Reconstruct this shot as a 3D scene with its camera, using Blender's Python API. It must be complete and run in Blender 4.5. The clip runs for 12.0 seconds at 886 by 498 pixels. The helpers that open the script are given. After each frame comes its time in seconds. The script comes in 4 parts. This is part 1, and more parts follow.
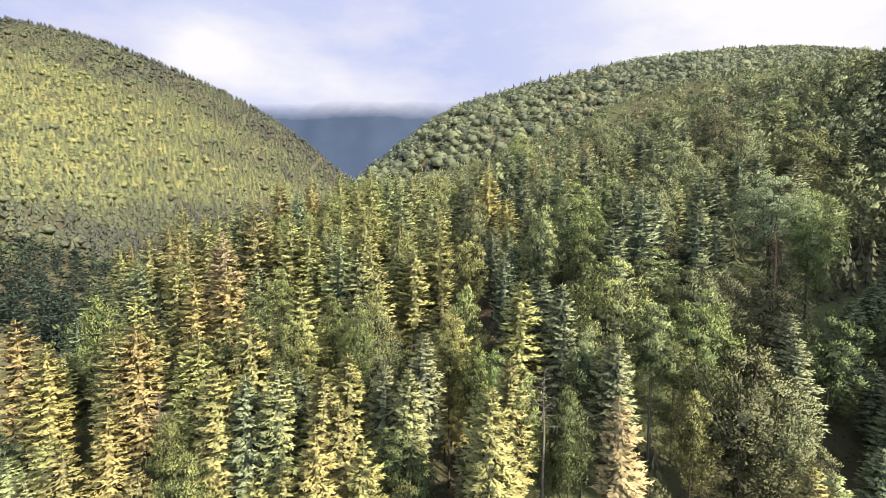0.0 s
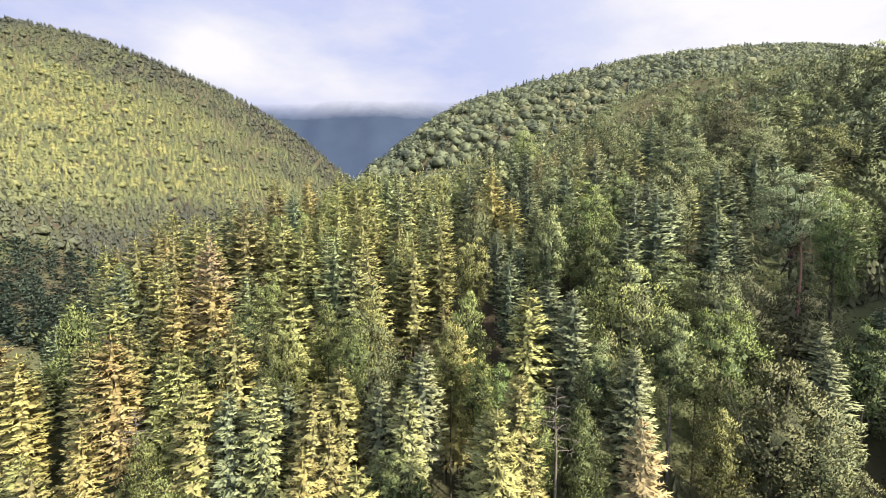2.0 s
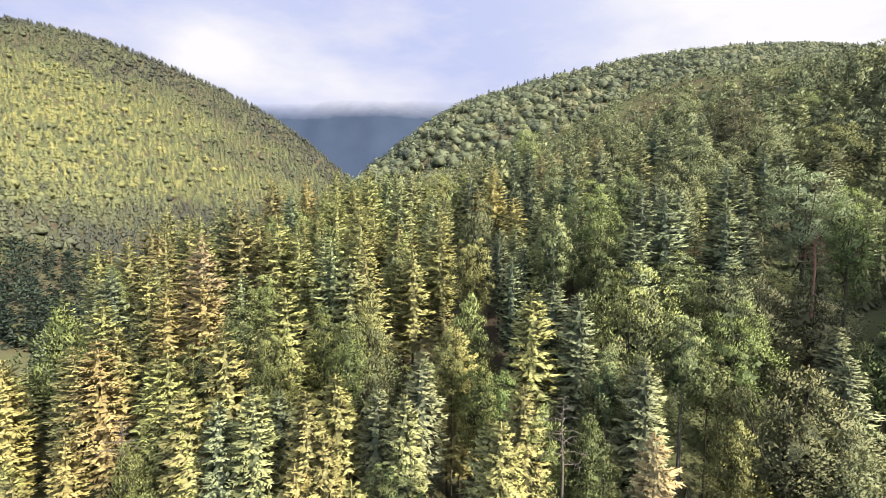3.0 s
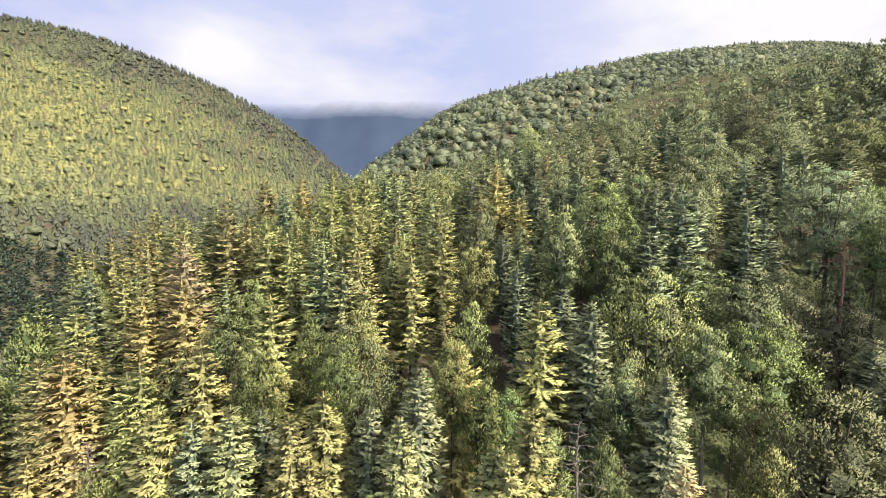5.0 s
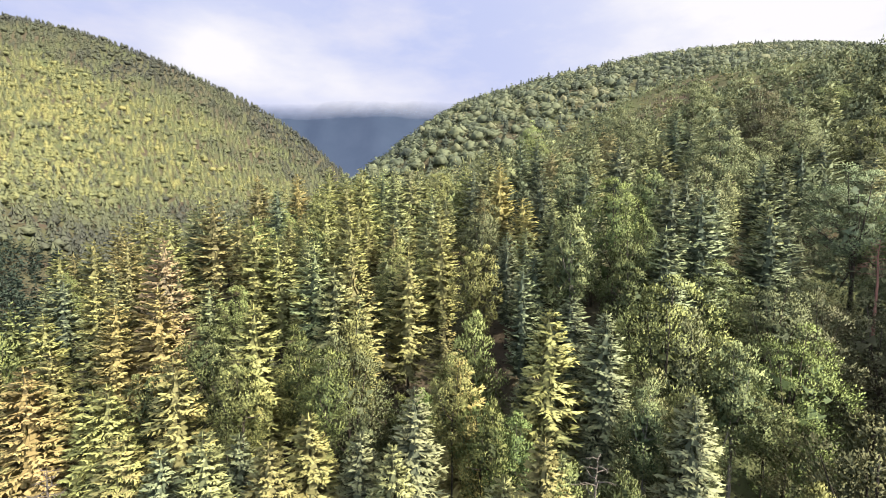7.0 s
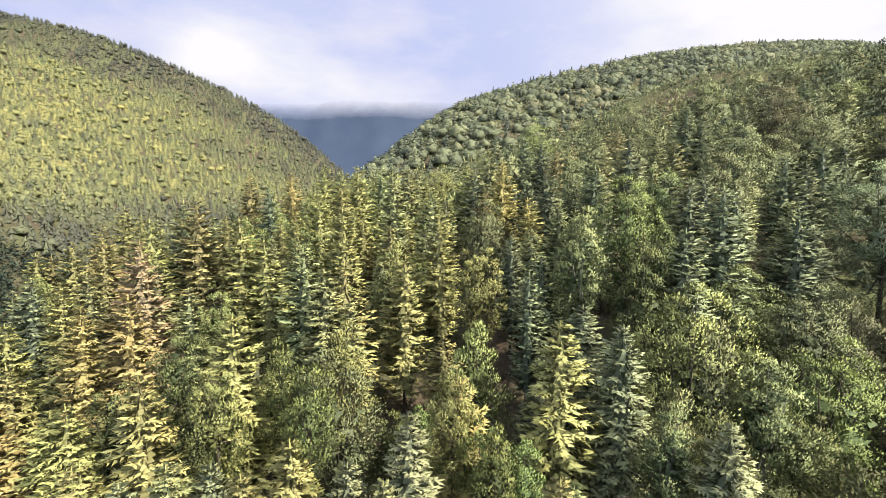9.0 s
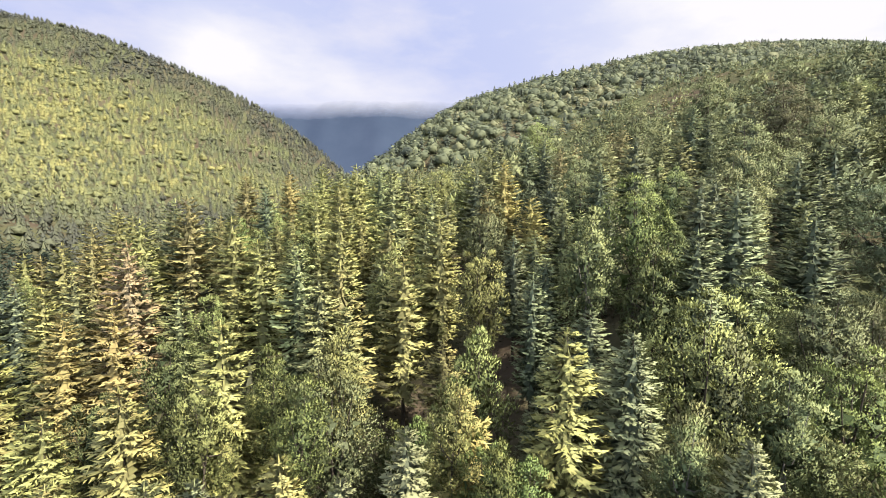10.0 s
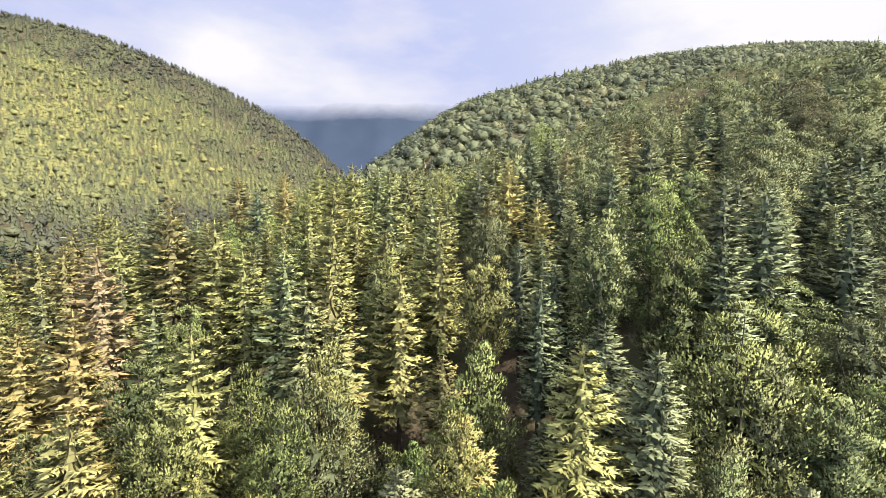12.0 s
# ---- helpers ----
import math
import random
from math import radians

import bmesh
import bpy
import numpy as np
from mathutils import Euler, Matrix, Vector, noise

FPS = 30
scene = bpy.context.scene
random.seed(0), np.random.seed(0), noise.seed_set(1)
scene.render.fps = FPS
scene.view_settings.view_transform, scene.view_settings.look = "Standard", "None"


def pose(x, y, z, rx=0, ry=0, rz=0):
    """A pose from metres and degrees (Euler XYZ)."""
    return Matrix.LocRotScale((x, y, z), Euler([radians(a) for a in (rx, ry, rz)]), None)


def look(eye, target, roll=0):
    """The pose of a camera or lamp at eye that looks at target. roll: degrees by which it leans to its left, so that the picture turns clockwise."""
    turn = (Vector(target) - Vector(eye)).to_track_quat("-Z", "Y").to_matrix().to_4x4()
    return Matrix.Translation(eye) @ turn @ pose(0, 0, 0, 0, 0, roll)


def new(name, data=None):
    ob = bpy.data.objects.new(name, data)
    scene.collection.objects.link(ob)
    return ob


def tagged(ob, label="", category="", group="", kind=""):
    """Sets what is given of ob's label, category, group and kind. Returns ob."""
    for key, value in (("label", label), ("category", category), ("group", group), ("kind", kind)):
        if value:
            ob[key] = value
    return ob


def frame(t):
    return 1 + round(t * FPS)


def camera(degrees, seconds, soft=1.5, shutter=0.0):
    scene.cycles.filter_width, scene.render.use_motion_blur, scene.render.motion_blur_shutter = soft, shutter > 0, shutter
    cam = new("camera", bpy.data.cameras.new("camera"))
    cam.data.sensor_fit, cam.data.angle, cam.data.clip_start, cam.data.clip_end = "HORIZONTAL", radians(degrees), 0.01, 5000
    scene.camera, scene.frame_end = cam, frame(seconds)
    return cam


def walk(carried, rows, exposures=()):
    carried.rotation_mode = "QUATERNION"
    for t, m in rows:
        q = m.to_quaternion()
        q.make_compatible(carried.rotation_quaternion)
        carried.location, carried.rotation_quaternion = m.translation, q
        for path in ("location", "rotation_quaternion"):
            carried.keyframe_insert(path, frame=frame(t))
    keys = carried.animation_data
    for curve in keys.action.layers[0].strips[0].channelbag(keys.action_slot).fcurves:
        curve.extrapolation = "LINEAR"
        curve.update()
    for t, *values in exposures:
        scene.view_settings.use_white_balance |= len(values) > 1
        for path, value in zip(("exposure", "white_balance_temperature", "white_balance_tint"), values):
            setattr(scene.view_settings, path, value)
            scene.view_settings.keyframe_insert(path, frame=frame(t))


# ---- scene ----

# ======== camera: a drone gliding level over a wooded spur ========
EYE = 120.0
cam = camera(86.0, 12.0, soft=0.7)
PATH = [
    (0.0, 0.00, 0.00, 84.81, 0.00, 0.00),
    (0.5, 0.02, 1.29, 84.75, 0.00, 0.04),
    (1.0, 0.04, 2.58, 84.75, 0.00, 0.11),
    (1.5, 0.07, 3.86, 84.74, 0.04, 0.15),
    (2.0, 0.09, 5.14, 84.79, 0.09, 0.21),
    (2.5, 0.11, 6.42, 84.78, 0.12, 0.25),
    (3.0, 0.13, 7.69, 84.77, 0.07, 0.30),
    (5.0, 0.22, 12.76, 84.81, -0.04, 0.42),
    (5.5, 0.24, 14.02, 84.84, -0.03, 0.45),
    (6.0, 0.26, 15.28, 84.90, -0.05, 0.48),
    (6.5, 0.29, 16.53, 84.91, -0.08, 0.51),
    (7.0, 0.31, 17.78, 84.89, -0.10, 0.54),
    (9.0, 0.39, 22.75, 84.91, -0.21, 0.61),
    (9.5, 0.41, 23.99, 84.93, -0.24, 0.65),
    (10.0, 0.43, 25.22, 84.92, -0.28, 0.72),
    (10.5, 0.46, 26.45, 84.95, -0.30, 0.77),
    (11.0, 0.48, 27.68, 85.03, -0.34, 0.82),
    (11.5, 0.50, 28.90, 85.10, -0.40, 0.86),
    (12.0, 0.52, 30.12, 85.17, -0.43, 0.88),
]
walk(cam, [(t, pose(x, y, EYE, rx, ry, rz)) for t, x, y, rx, ry, rz in PATH])

# ======== light: low morning sun from behind, broken cloud ========
SUN_AZ, SUN_EL = 51.0, 38.0           # degrees: azimuth from straight behind (plus: from the right), elevation
to_sun = Vector((math.sin(radians(SUN_AZ)) * math.cos(radians(SUN_EL)),
                 -math.cos(radians(SUN_AZ)) * math.cos(radians(SUN_EL)),
                 math.sin(radians(SUN_EL))))
sun = new("sun", bpy.data.lights.new("sun", "SUN"))
sun.data.energy, sun.data.angle, sun.data.color = 4.7, radians(1.5), (1.0, 0.91, 0.75)
sun.matrix_world = look(to_sun * 300, (0, 0, 0))
scene.view_settings.exposure = 2.37

world = bpy.data.worlds.new("sky")
scene.world = world
world.use_nodes = True


class Nodes:
    """Short hand for building a node tree."""

    def __init__(self, tree):
        self.tree = tree
        tree.nodes.clear()

    def add(self, kind, **values):
        node = self.tree.nodes.new(kind)
        for key, value in values.items():
            if key == "blend":
                node.blend_type = value
            elif key == "op":
                node.operation = value
            elif key == "mode":
                node.data_type = value
            elif key == "attr":
                node.attribute_name = value
            else:
                node.inputs[key.replace("_", " ")].default_value = value
        return node

    def link(self, a, b):
        self.tree.links.new(a, b)

    def math(self, op, a, b=0.0, clamp=False):
        node = self.tree.nodes.new("ShaderNodeMath")
        node.operation, node.use_clamp = op, clamp
        for i, v in enumerate((a, b)):
            if isinstance(v, (int, float)):
                node.inputs[i].default_value = v
            else:
                self.link(v, node.inputs[i])
        return node.outputs[0]

    def mix(self, factor, a, b, blend="MIX"):
        node = self.tree.nodes.new("ShaderNodeMix")
        node.data_type, node.blend_type = "RGBA", blend
        for sock, v in ((node.inputs[0], factor), (node.inputs[6], a), (node.inputs[7], b)):
            if isinstance(v, (int, float)):
                sock.default_value = v
            elif isinstance(v, tuple):
                sock.default_value = (*v, 1.0)
            else:
                self.link(v, sock)
        return node.outputs[2]

    def noise(self, vector, scale, detail=4.0, rough=0.55):
        node = self.add("ShaderNodeTexNoise", Scale=scale, Detail=detail, Roughness=rough)
        self.link(vector, node.inputs["Vector"])
        return node.outputs["Fac"]

    def ramp(self, factor, stops):
        node = self.tree.nodes.new("ShaderNodeValToRGB")
        ramp = node.color_ramp
        while len(ramp.elements) < len(stops):
            ramp.elements.new(0.5)
        for element, (at, colour) in zip(ramp.elements, stops):
            element.position, element.color = at, (*colour, 1.0)
        self.link(factor, node.inputs[0])
        return node.outputs[0]


def build_sky():
    n = Nodes(world.node_tree)
    coord = n.tree.nodes.new("ShaderNodeTexCoord").outputs["Generated"]
    sky = n.tree.nodes.new("ShaderNodeTexSky")
    sky.sky_type, sky.sun_disc = "NISHITA", False
    sky.sun_elevation, sky.sun_rotation = radians(SUN_EL), radians(180 - SUN_AZ)
    split = n.tree.nodes.new("ShaderNodeSeparateXYZ")
    n.link(coord, split.inputs[0])
    up = split.outputs["Z"]

    def lobe(direction, width):
        # soft round patch of cloud about a direction
        d = Vector(direction).normalized()
        dot = n.tree.nodes.new("ShaderNodeVectorMath")
        dot.operation = "DOT_PRODUCT"
        n.link(coord, dot.inputs[0])
        dot.inputs[1].default_value = d
        off = n.math("SUBTRACT", 1.0, dot.outputs["Value"])
        return n.math("POWER", 2.718, n.math("MULTIPLY", off, -1.0 / width))

    stretch = n.tree.nodes.new("ShaderNodeMapping")
    stretch.inputs["Scale"].default_value = (1.0, 1.0, 2.6)
    n.link(coord, stretch.inputs["Vector"])
    puffs = n.noise(stretch.outputs[0], 3.2, 6.0, 0.55)
    fine = n.noise(stretch.outputs[0], 9.0, 5.0, 0.6)
    wisps = n.math("ADD", n.math("MULTIPLY", puffs, 0.7), n.math("MULTIPLY", fine, 0.3))
    veil = n.mix(n.math("MULTIPLY", n.math("SUBTRACT", wisps, 0.46), 3.6, True), (0.55, 0.61, 0.90), (0.79, 0.785, 0.92))
    # clear sky behind and overhead, thin lavender veil ahead
    ahead = n.math("ADD", n.math("MULTIPLY", split.outputs["Y"], 1.4), 0.1, True)
    clear = n.tree.nodes.new("ShaderNodeVectorMath")
    clear.operation = "SCALE"
    n.link(sky.outputs[0], clear.inputs[0])
    clear.inputs["Scale"].default_value = 1.0
    above = n.mix(n.math("MULTIPLY", n.math("SUBTRACT", wisps, 0.36), 4.0, True), clear.outputs[0], (3.8, 3.75, 3.8))
    base = n.mix(ahead, above, veil)
    bank = 0.0
    for direction, width, weight in (((-450, 872, 275), 0.0024, 0.80), ((-385, 870, 258), 0.0022, 0.62), ((-290, 868, 228), 0.0022, 0.55), ((-190, 866, 198), 0.0022, 0.58), ((-80, 864, 172), 0.0022, 0.50), ((-300, 880, 300), 0.006, 0.15),
                                     ((620, 869, 440), 0.045, 0.85), ((500, 869, 230), 0.03, 0.35)):
        bank = n.math("ADD", bank, n.math("MULTIPLY", lobe(direction, width), weight))
    bank = n.math("MULTIPLY", bank, n.math("ADD", n.math("MULTIPLY", wisps, 2.4), -0.22), True)
    colour = n.mix(bank, base, (0.97, 0.95, 0.98))
    low = n.math("MULTIPLY", n.math("SUBTRACT", 0.20, up), 9.0, True)
    colour = n.mix(n.math("MULTIPLY", low, 0.55), colour, (0.62, 0.60, 0.76))
    back = n.add("ShaderNodeBackground", Strength=0.20)
    n.link(colour, back.inputs["Color"])
    out = n.tree.nodes.new("ShaderNodeOutputWorld")
    n.link(back.outputs[0], out.inputs[0])


build_sky()


# ======== materials ========
def material(name):
    m = bpy.data.materials.new(name)
    m.use_nodes = True
    return m, Nodes(m.node_tree)


def finish(n, colour, rough=0.8, bump=None, bump_size=0.1, through_light=0.0, specular=0.3):
    shader = n.add("ShaderNodeBsdfPrincipled", Roughness=rough)
    shader.inputs["Specular IOR Level"].default_value = specular
    n.link(colour, shader.inputs["Base Color"])
    if bump is not None:
        b = n.add("ShaderNodeBump", Strength=0.6, Distance=bump_size)
        n.link(bump, b.inputs["Height"])
        n.link(b.outputs[0], shader.inputs["Normal"])
    top = shader.outputs[0]
    if through_light:
        thin = n.tree.nodes.new("ShaderNodeBsdfTranslucent")
        n.link(colour, thin.inputs["Color"])
        both = n.add("ShaderNodeMixShader", Fac=through_light)
        n.link(top, both.inputs[1])
        n.link(thin.outputs[0], both.inputs[2])
        top = both.outputs[0]
    out = n.tree.nodes.new("ShaderNodeOutputMaterial")
    n.link(top, out.inputs[0])


def foliage(name, old, young, odd, vary=0.12):
    """Leaves or needles: older near the trunk, with inner shade painted in, younger at the tips, some of an odd colour;
    each tree a little different.
    """
    m, n = material(name)
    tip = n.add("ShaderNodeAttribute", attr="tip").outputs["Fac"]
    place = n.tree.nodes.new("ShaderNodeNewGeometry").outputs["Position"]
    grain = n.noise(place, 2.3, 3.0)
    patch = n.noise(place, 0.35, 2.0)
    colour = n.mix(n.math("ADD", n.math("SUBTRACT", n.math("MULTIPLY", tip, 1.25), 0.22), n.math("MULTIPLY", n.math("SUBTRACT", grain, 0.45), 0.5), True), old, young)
    turned = n.math("MULTIPLY", n.math("SUBTRACT", patch, 0.52), 3.5, True)
    colour = n.mix(n.math("MULTIPLY", turned, n.math("ADD", n.math("MULTIPLY", tip, 0.9), 0.1)), colour, odd)
    rnd = n.tree.nodes.new("ShaderNodeObjectInfo").outputs["Random"]
    island = n.tree.nodes.new("ShaderNodeNewGeometry").outputs["Random Per Island"]
    hsv = n.tree.nodes.new("ShaderNodeHueSaturation")
    n.link(n.math("ADD", n.math("MULTIPLY", n.math("SUBTRACT", rnd, 0.5), 0.045), 0.5), hsv.inputs["Hue"])
    value = n.math("ADD", n.math("MULTIPLY", n.math("SUBTRACT", rnd, 0.5), vary * 2), n.math("MULTIPLY", n.math("SUBTRACT", island, 0.5), 0.12))
    n.link(n.math("ADD", value, 1.0), hsv.inputs["Value"])
    n.link(colour, hsv.inputs["Color"])
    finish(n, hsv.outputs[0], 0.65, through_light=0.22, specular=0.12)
    return m


def forest_foliage(name, stops, edge=0.95, core=0.18):
    """Leaves of a whole wood: each tree takes its tone from its own number."""
    m, n = material(name)
    tint = n.add("ShaderNodeAttribute", attr="tint").outputs["Fac"]
    tip = n.add("ShaderNodeAttribute", attr="tip").outputs["Fac"]
    place = n.tree.nodes.new("ShaderNodeNewGeometry").outputs["Position"]
    patch = n.noise(place, 0.012, 3.0)
    grain = n.noise(place, 1.1, 2.0)
    tone = n.math("ADD", tint, n.math("MULTIPLY", n.math("SUBTRACT", patch, 0.5), 0.8), True)
    colour = n.ramp(tone, stops)
    # pale tips and tops, dark insides: young growth plus painted crown shading
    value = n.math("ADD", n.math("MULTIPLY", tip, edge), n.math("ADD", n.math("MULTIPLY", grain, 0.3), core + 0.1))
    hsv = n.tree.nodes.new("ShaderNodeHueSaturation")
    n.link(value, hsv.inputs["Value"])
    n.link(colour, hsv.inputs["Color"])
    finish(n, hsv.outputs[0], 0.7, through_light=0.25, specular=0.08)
    return m


def bark(name, dark, light):
    m, n = material(name)
    place = n.tree.nodes.new("ShaderNodeTexCoord").outputs["Object"]
    grain = n.noise(place, 6.0, 5.0)
    blotch = n.noise(place, 0.8, 2.0)
    colour = n.mix(n.math("MULTIPLY", grain, n.math("ADD", blotch, 0.4), True), dark, light)
    finish(n, colour, 0.95, grain, 0.04, specular=0.1)
    return m


def floor_material():
    m, n = material("forest_floor")
    place = n.tree.nodes.new("ShaderNodeNewGeometry").outputs["Position"]
    litter = n.noise(place, 0.9, 6.0, 0.65)
    patch = n.noise(place, 0.03, 4.0)
    colour = n.mix(litter, (0.020, 0.016, 0.012), (0.055, 0.043, 0.031))
    colour = n.mix(n.math("MULTIPLY", n.math("SUBTRACT", patch, 0.34), 3.0, True), colour, (0.044, 0.051, 0.024))
    finish(n, colour, 1.0, litter, 0.4, specular=0.0)
    return m


NEEDLE = {
    "green": foliage("fir_needles_green", (0.068, 0.077, 0.041), (0.249, 0.265, 0.114), (0.214, 0.205, 0.086)),
    # darker needles, with part of the stand's shade put into the colour
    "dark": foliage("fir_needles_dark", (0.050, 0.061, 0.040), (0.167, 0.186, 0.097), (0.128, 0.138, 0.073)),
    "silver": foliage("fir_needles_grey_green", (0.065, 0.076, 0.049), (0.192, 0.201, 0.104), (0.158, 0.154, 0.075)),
    # yellow of the needles with some of the low sun painted in
    "yellow": foliage("fir_needles_yellow", (0.104, 0.101, 0.044), (0.228, 0.222, 0.082), (0.235, 0.198, 0.071)),
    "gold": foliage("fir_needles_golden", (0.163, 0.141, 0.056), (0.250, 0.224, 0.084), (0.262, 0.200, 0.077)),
    "rust": foliage("fir_needles_dying", (0.150, 0.120, 0.074), (0.233, 0.164, 0.088), (0.217, 0.132, 0.075)),
}
LEAF = {
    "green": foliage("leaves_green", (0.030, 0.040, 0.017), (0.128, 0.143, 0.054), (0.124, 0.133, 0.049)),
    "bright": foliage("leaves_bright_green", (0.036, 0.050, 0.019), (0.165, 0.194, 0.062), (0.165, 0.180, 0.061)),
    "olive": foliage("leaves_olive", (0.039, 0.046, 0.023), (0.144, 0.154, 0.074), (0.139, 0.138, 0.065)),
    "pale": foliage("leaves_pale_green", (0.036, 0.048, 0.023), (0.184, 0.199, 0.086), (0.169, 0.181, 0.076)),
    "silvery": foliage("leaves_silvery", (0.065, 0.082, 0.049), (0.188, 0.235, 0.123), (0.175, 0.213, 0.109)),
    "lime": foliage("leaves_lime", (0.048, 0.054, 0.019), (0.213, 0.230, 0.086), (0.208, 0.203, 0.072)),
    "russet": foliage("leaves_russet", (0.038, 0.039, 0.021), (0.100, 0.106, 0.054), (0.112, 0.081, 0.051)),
}
BARK = bark("fir_bark", (0.012, 0.010, 0.008), (0.055, 0.046, 0.037))
BIRCH = bark("pale_bark", (0.025, 0.023, 0.020), (0.130, 0.122, 0.110))
FLOOR = floor_material()
# brighter ramp: sunlight on the spur's left edge put into the needle colour
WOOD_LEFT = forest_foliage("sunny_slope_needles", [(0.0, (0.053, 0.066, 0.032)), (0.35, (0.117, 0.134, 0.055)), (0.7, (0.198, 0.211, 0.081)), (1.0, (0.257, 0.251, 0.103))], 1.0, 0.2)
# dark end of the ramp stands in for shade on crest, dip and foot
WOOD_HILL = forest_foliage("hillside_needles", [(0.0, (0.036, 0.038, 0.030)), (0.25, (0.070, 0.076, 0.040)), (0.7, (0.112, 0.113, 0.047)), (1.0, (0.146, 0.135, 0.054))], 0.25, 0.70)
# dark bluish ramp: the shade of the valley foot put into the needles
WOOD_FOOT = forest_foliage("valley_shade_needles", [(0.0, (0.022, 0.032, 0.024)), (0.4, (0.040, 0.054, 0.036)), (0.75, (0.062, 0.074, 0.044)), (1.0, (0.086, 0.090, 0.048))], 0.6, 0.40)
# dark ramp: shade in the gaps of the stand put into the leaves
SHRUB = forest_foliage("shrub_leaves", [(0.0, (0.026, 0.026, 0.016)), (0.5, (0.048, 0.051, 0.029)), (0.8, (0.074, 0.077, 0.038)), (1.0, (0.090, 0.074, 0.042))], 0.6, 0.4)
# darker than WOOD_LEFT, with the right side's shade put into the leaves
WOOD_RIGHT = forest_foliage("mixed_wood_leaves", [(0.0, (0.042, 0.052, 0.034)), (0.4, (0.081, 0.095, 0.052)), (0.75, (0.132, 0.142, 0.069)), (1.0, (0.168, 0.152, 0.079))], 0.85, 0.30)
# greyer and bluer leaves, with the haze over the hill in their colour
WOOD_ROUND = forest_foliage("hill_haze_leaves", [(0.0, (0.028, 0.034, 0.026)), (0.4, (0.052, 0.060, 0.038)), (0.75, (0.072, 0.080, 0.046)), (1.0, (0.090, 0.088, 0.052))], 0.35, 0.62)


# ======== the lie of the land ========
def sig(v):
    return 1.0 / (1.0 + np.exp(-np.clip(v, -40, 40)))


def soft(v, k):
    """Zero below nought, v above, rounded over k."""
    return k * np.logaddexp(0.0, v / k)


def smax(a, b, k):
    return k * np.logaddexp(a / k, b / k)


def smin(a, b, k):
    return -smax(-a, -b, k)


def swell(x, y, size, seed):
    """Gentle rolling of the ground."""
    a = np.sin(x / size + 1.3 * seed) * np.cos(y / (size * 1.2) + 2.1 * seed)
    b = np.sin((x + y) / (size * 0.61) + 0.7 * seed) * np.cos((x - 0.6 * y) / (size * 0.53) + seed)
    return 0.6 * a + 0.4 * b


def spur(x, y):
    """Tree-top level of the wooded spur under the camera."""
    z = -29.0 + 0.2676 * x + 0.2344 * y
    z = z + 15.0 * sig(-(x + 17.0) / 9.0) * sig((y - 69.0) / 5.0)
    z = z + 6.0 * np.exp(-((x / 28.0) ** 2 + ((y - 100.0) / 34.0) ** 2))
    z = z - 14.0 * sig((x - 24.0) / 9.0) * sig((84.0 - y) / 9.0)
    z = z - 5.0 * sig((53.0 - y) / 2.5)
    z = smin(z, 25.0 + 0.17 * y + 0.02 * x, 6.0) + 9.0 * sig((x - 130.0) / 14.0)
    z = z - 0.75 * soft(-75.0 + 0.19 * y - x, 7.0)
    z = z - 0.55 * soft(y - 186.0 - 0.9 * soft(x + 40.0, 10.0), 9.0)
    return smax(z + rolling(x, y), -75.0 + 0 * x, 8.0)


LIFT = {50: [-2.9, 2.0, -2.1, -1.3, -3.6, -0.1], 80: [4.9, 1.8, -3.7, 4.7, -1.2, -0.4], 110: [8.4, -1.3, -0.5, 3.1, 0.4, -4.8], 145: [3.2, -0.2, 3.1, 5.1, 4.6, 1.9]}


def rolling(x, y):
    """Swells and hollows of the spur, by rows across it."""
    return sum(h * np.exp(-((x + 60.0 - 30.0 * i) / 22.0) ** 2 - ((y - row) / 24.0) ** 2) for row, heights in LIFT.items() for i, h in enumerate(heights))


def left_hill(x, y):
    """Tree-top level of the long sunlit hillside."""
    crest_y = 800.0 + 0.3 * (x + 400.0)
    w = (crest_y - y) / 1.044
    along = x - 0.287 * w
    crest = 252.0 - 0.33 * (along + 500.0) - np.where(along < -500.0, 0.00090, 0.00062) * (along + 500.0) ** 2
    crest = np.where(along < -760.0, 277.0, crest) - 0.2 * soft(along + 275.0, 15.0)
    down = np.where(w > 0, 235.0 * np.tanh(np.maximum(w, 0) / 330.0), 0.5 * np.maximum(-w, 0))
    return crest - down + 5.0 * swell(x, y, 55.0, 2.0) * sig((w - 40.0) / 30.0)


def right_hill(x, y):
    """Tree-top level of the rounded hill beyond the spur."""
    crest_y = 460.0 + 0.4 * x
    w = (crest_y - y) / 1.077
    along = x + 0.37 * w
    crest = 96.0 + 0.39 * along - 0.00030 * along ** 2 - 1.15 * soft(-4.0 - along, 12.0)
    crest = np.where(along > 640.0, 218.0, crest)
    down = np.where(w > 0, 0.45 * np.maximum(w, 0) + 0.0022 * np.maximum(w - 70.0, 0) ** 2, 0.5 * np.maximum(-w, 0))
    return crest - down + 3.0 * swell(x, y, 40.0, 5.0) * sig((w - 30.0) / 20.0)


def shading_slope(x, y):
    """An added mountainside out of view to the right, shaped to keep the morning sun off the upper spur."""
    t = 0.629 * x + 0.777 * y
    rise = 170.0 * (1.0 - 0.7 * sig((t - 113.0) / 10.0))
    return rise * sig((x - 158.0 - soft(0.96 * y - 118.0, 12.0)) / 10.0) * sig((t - 79.5) / 4.0)


def canopy(x, y):
    x, y = np.asarray(x, float), np.asarray(y, float)
    z = smax(smax(spur(x, y), left_hill(x, y), 5.0), right_hill(x, y), 4.0)
    return smax(z, -80.0 + 0.0 * x, 6.0) + shading_slope(x, y)


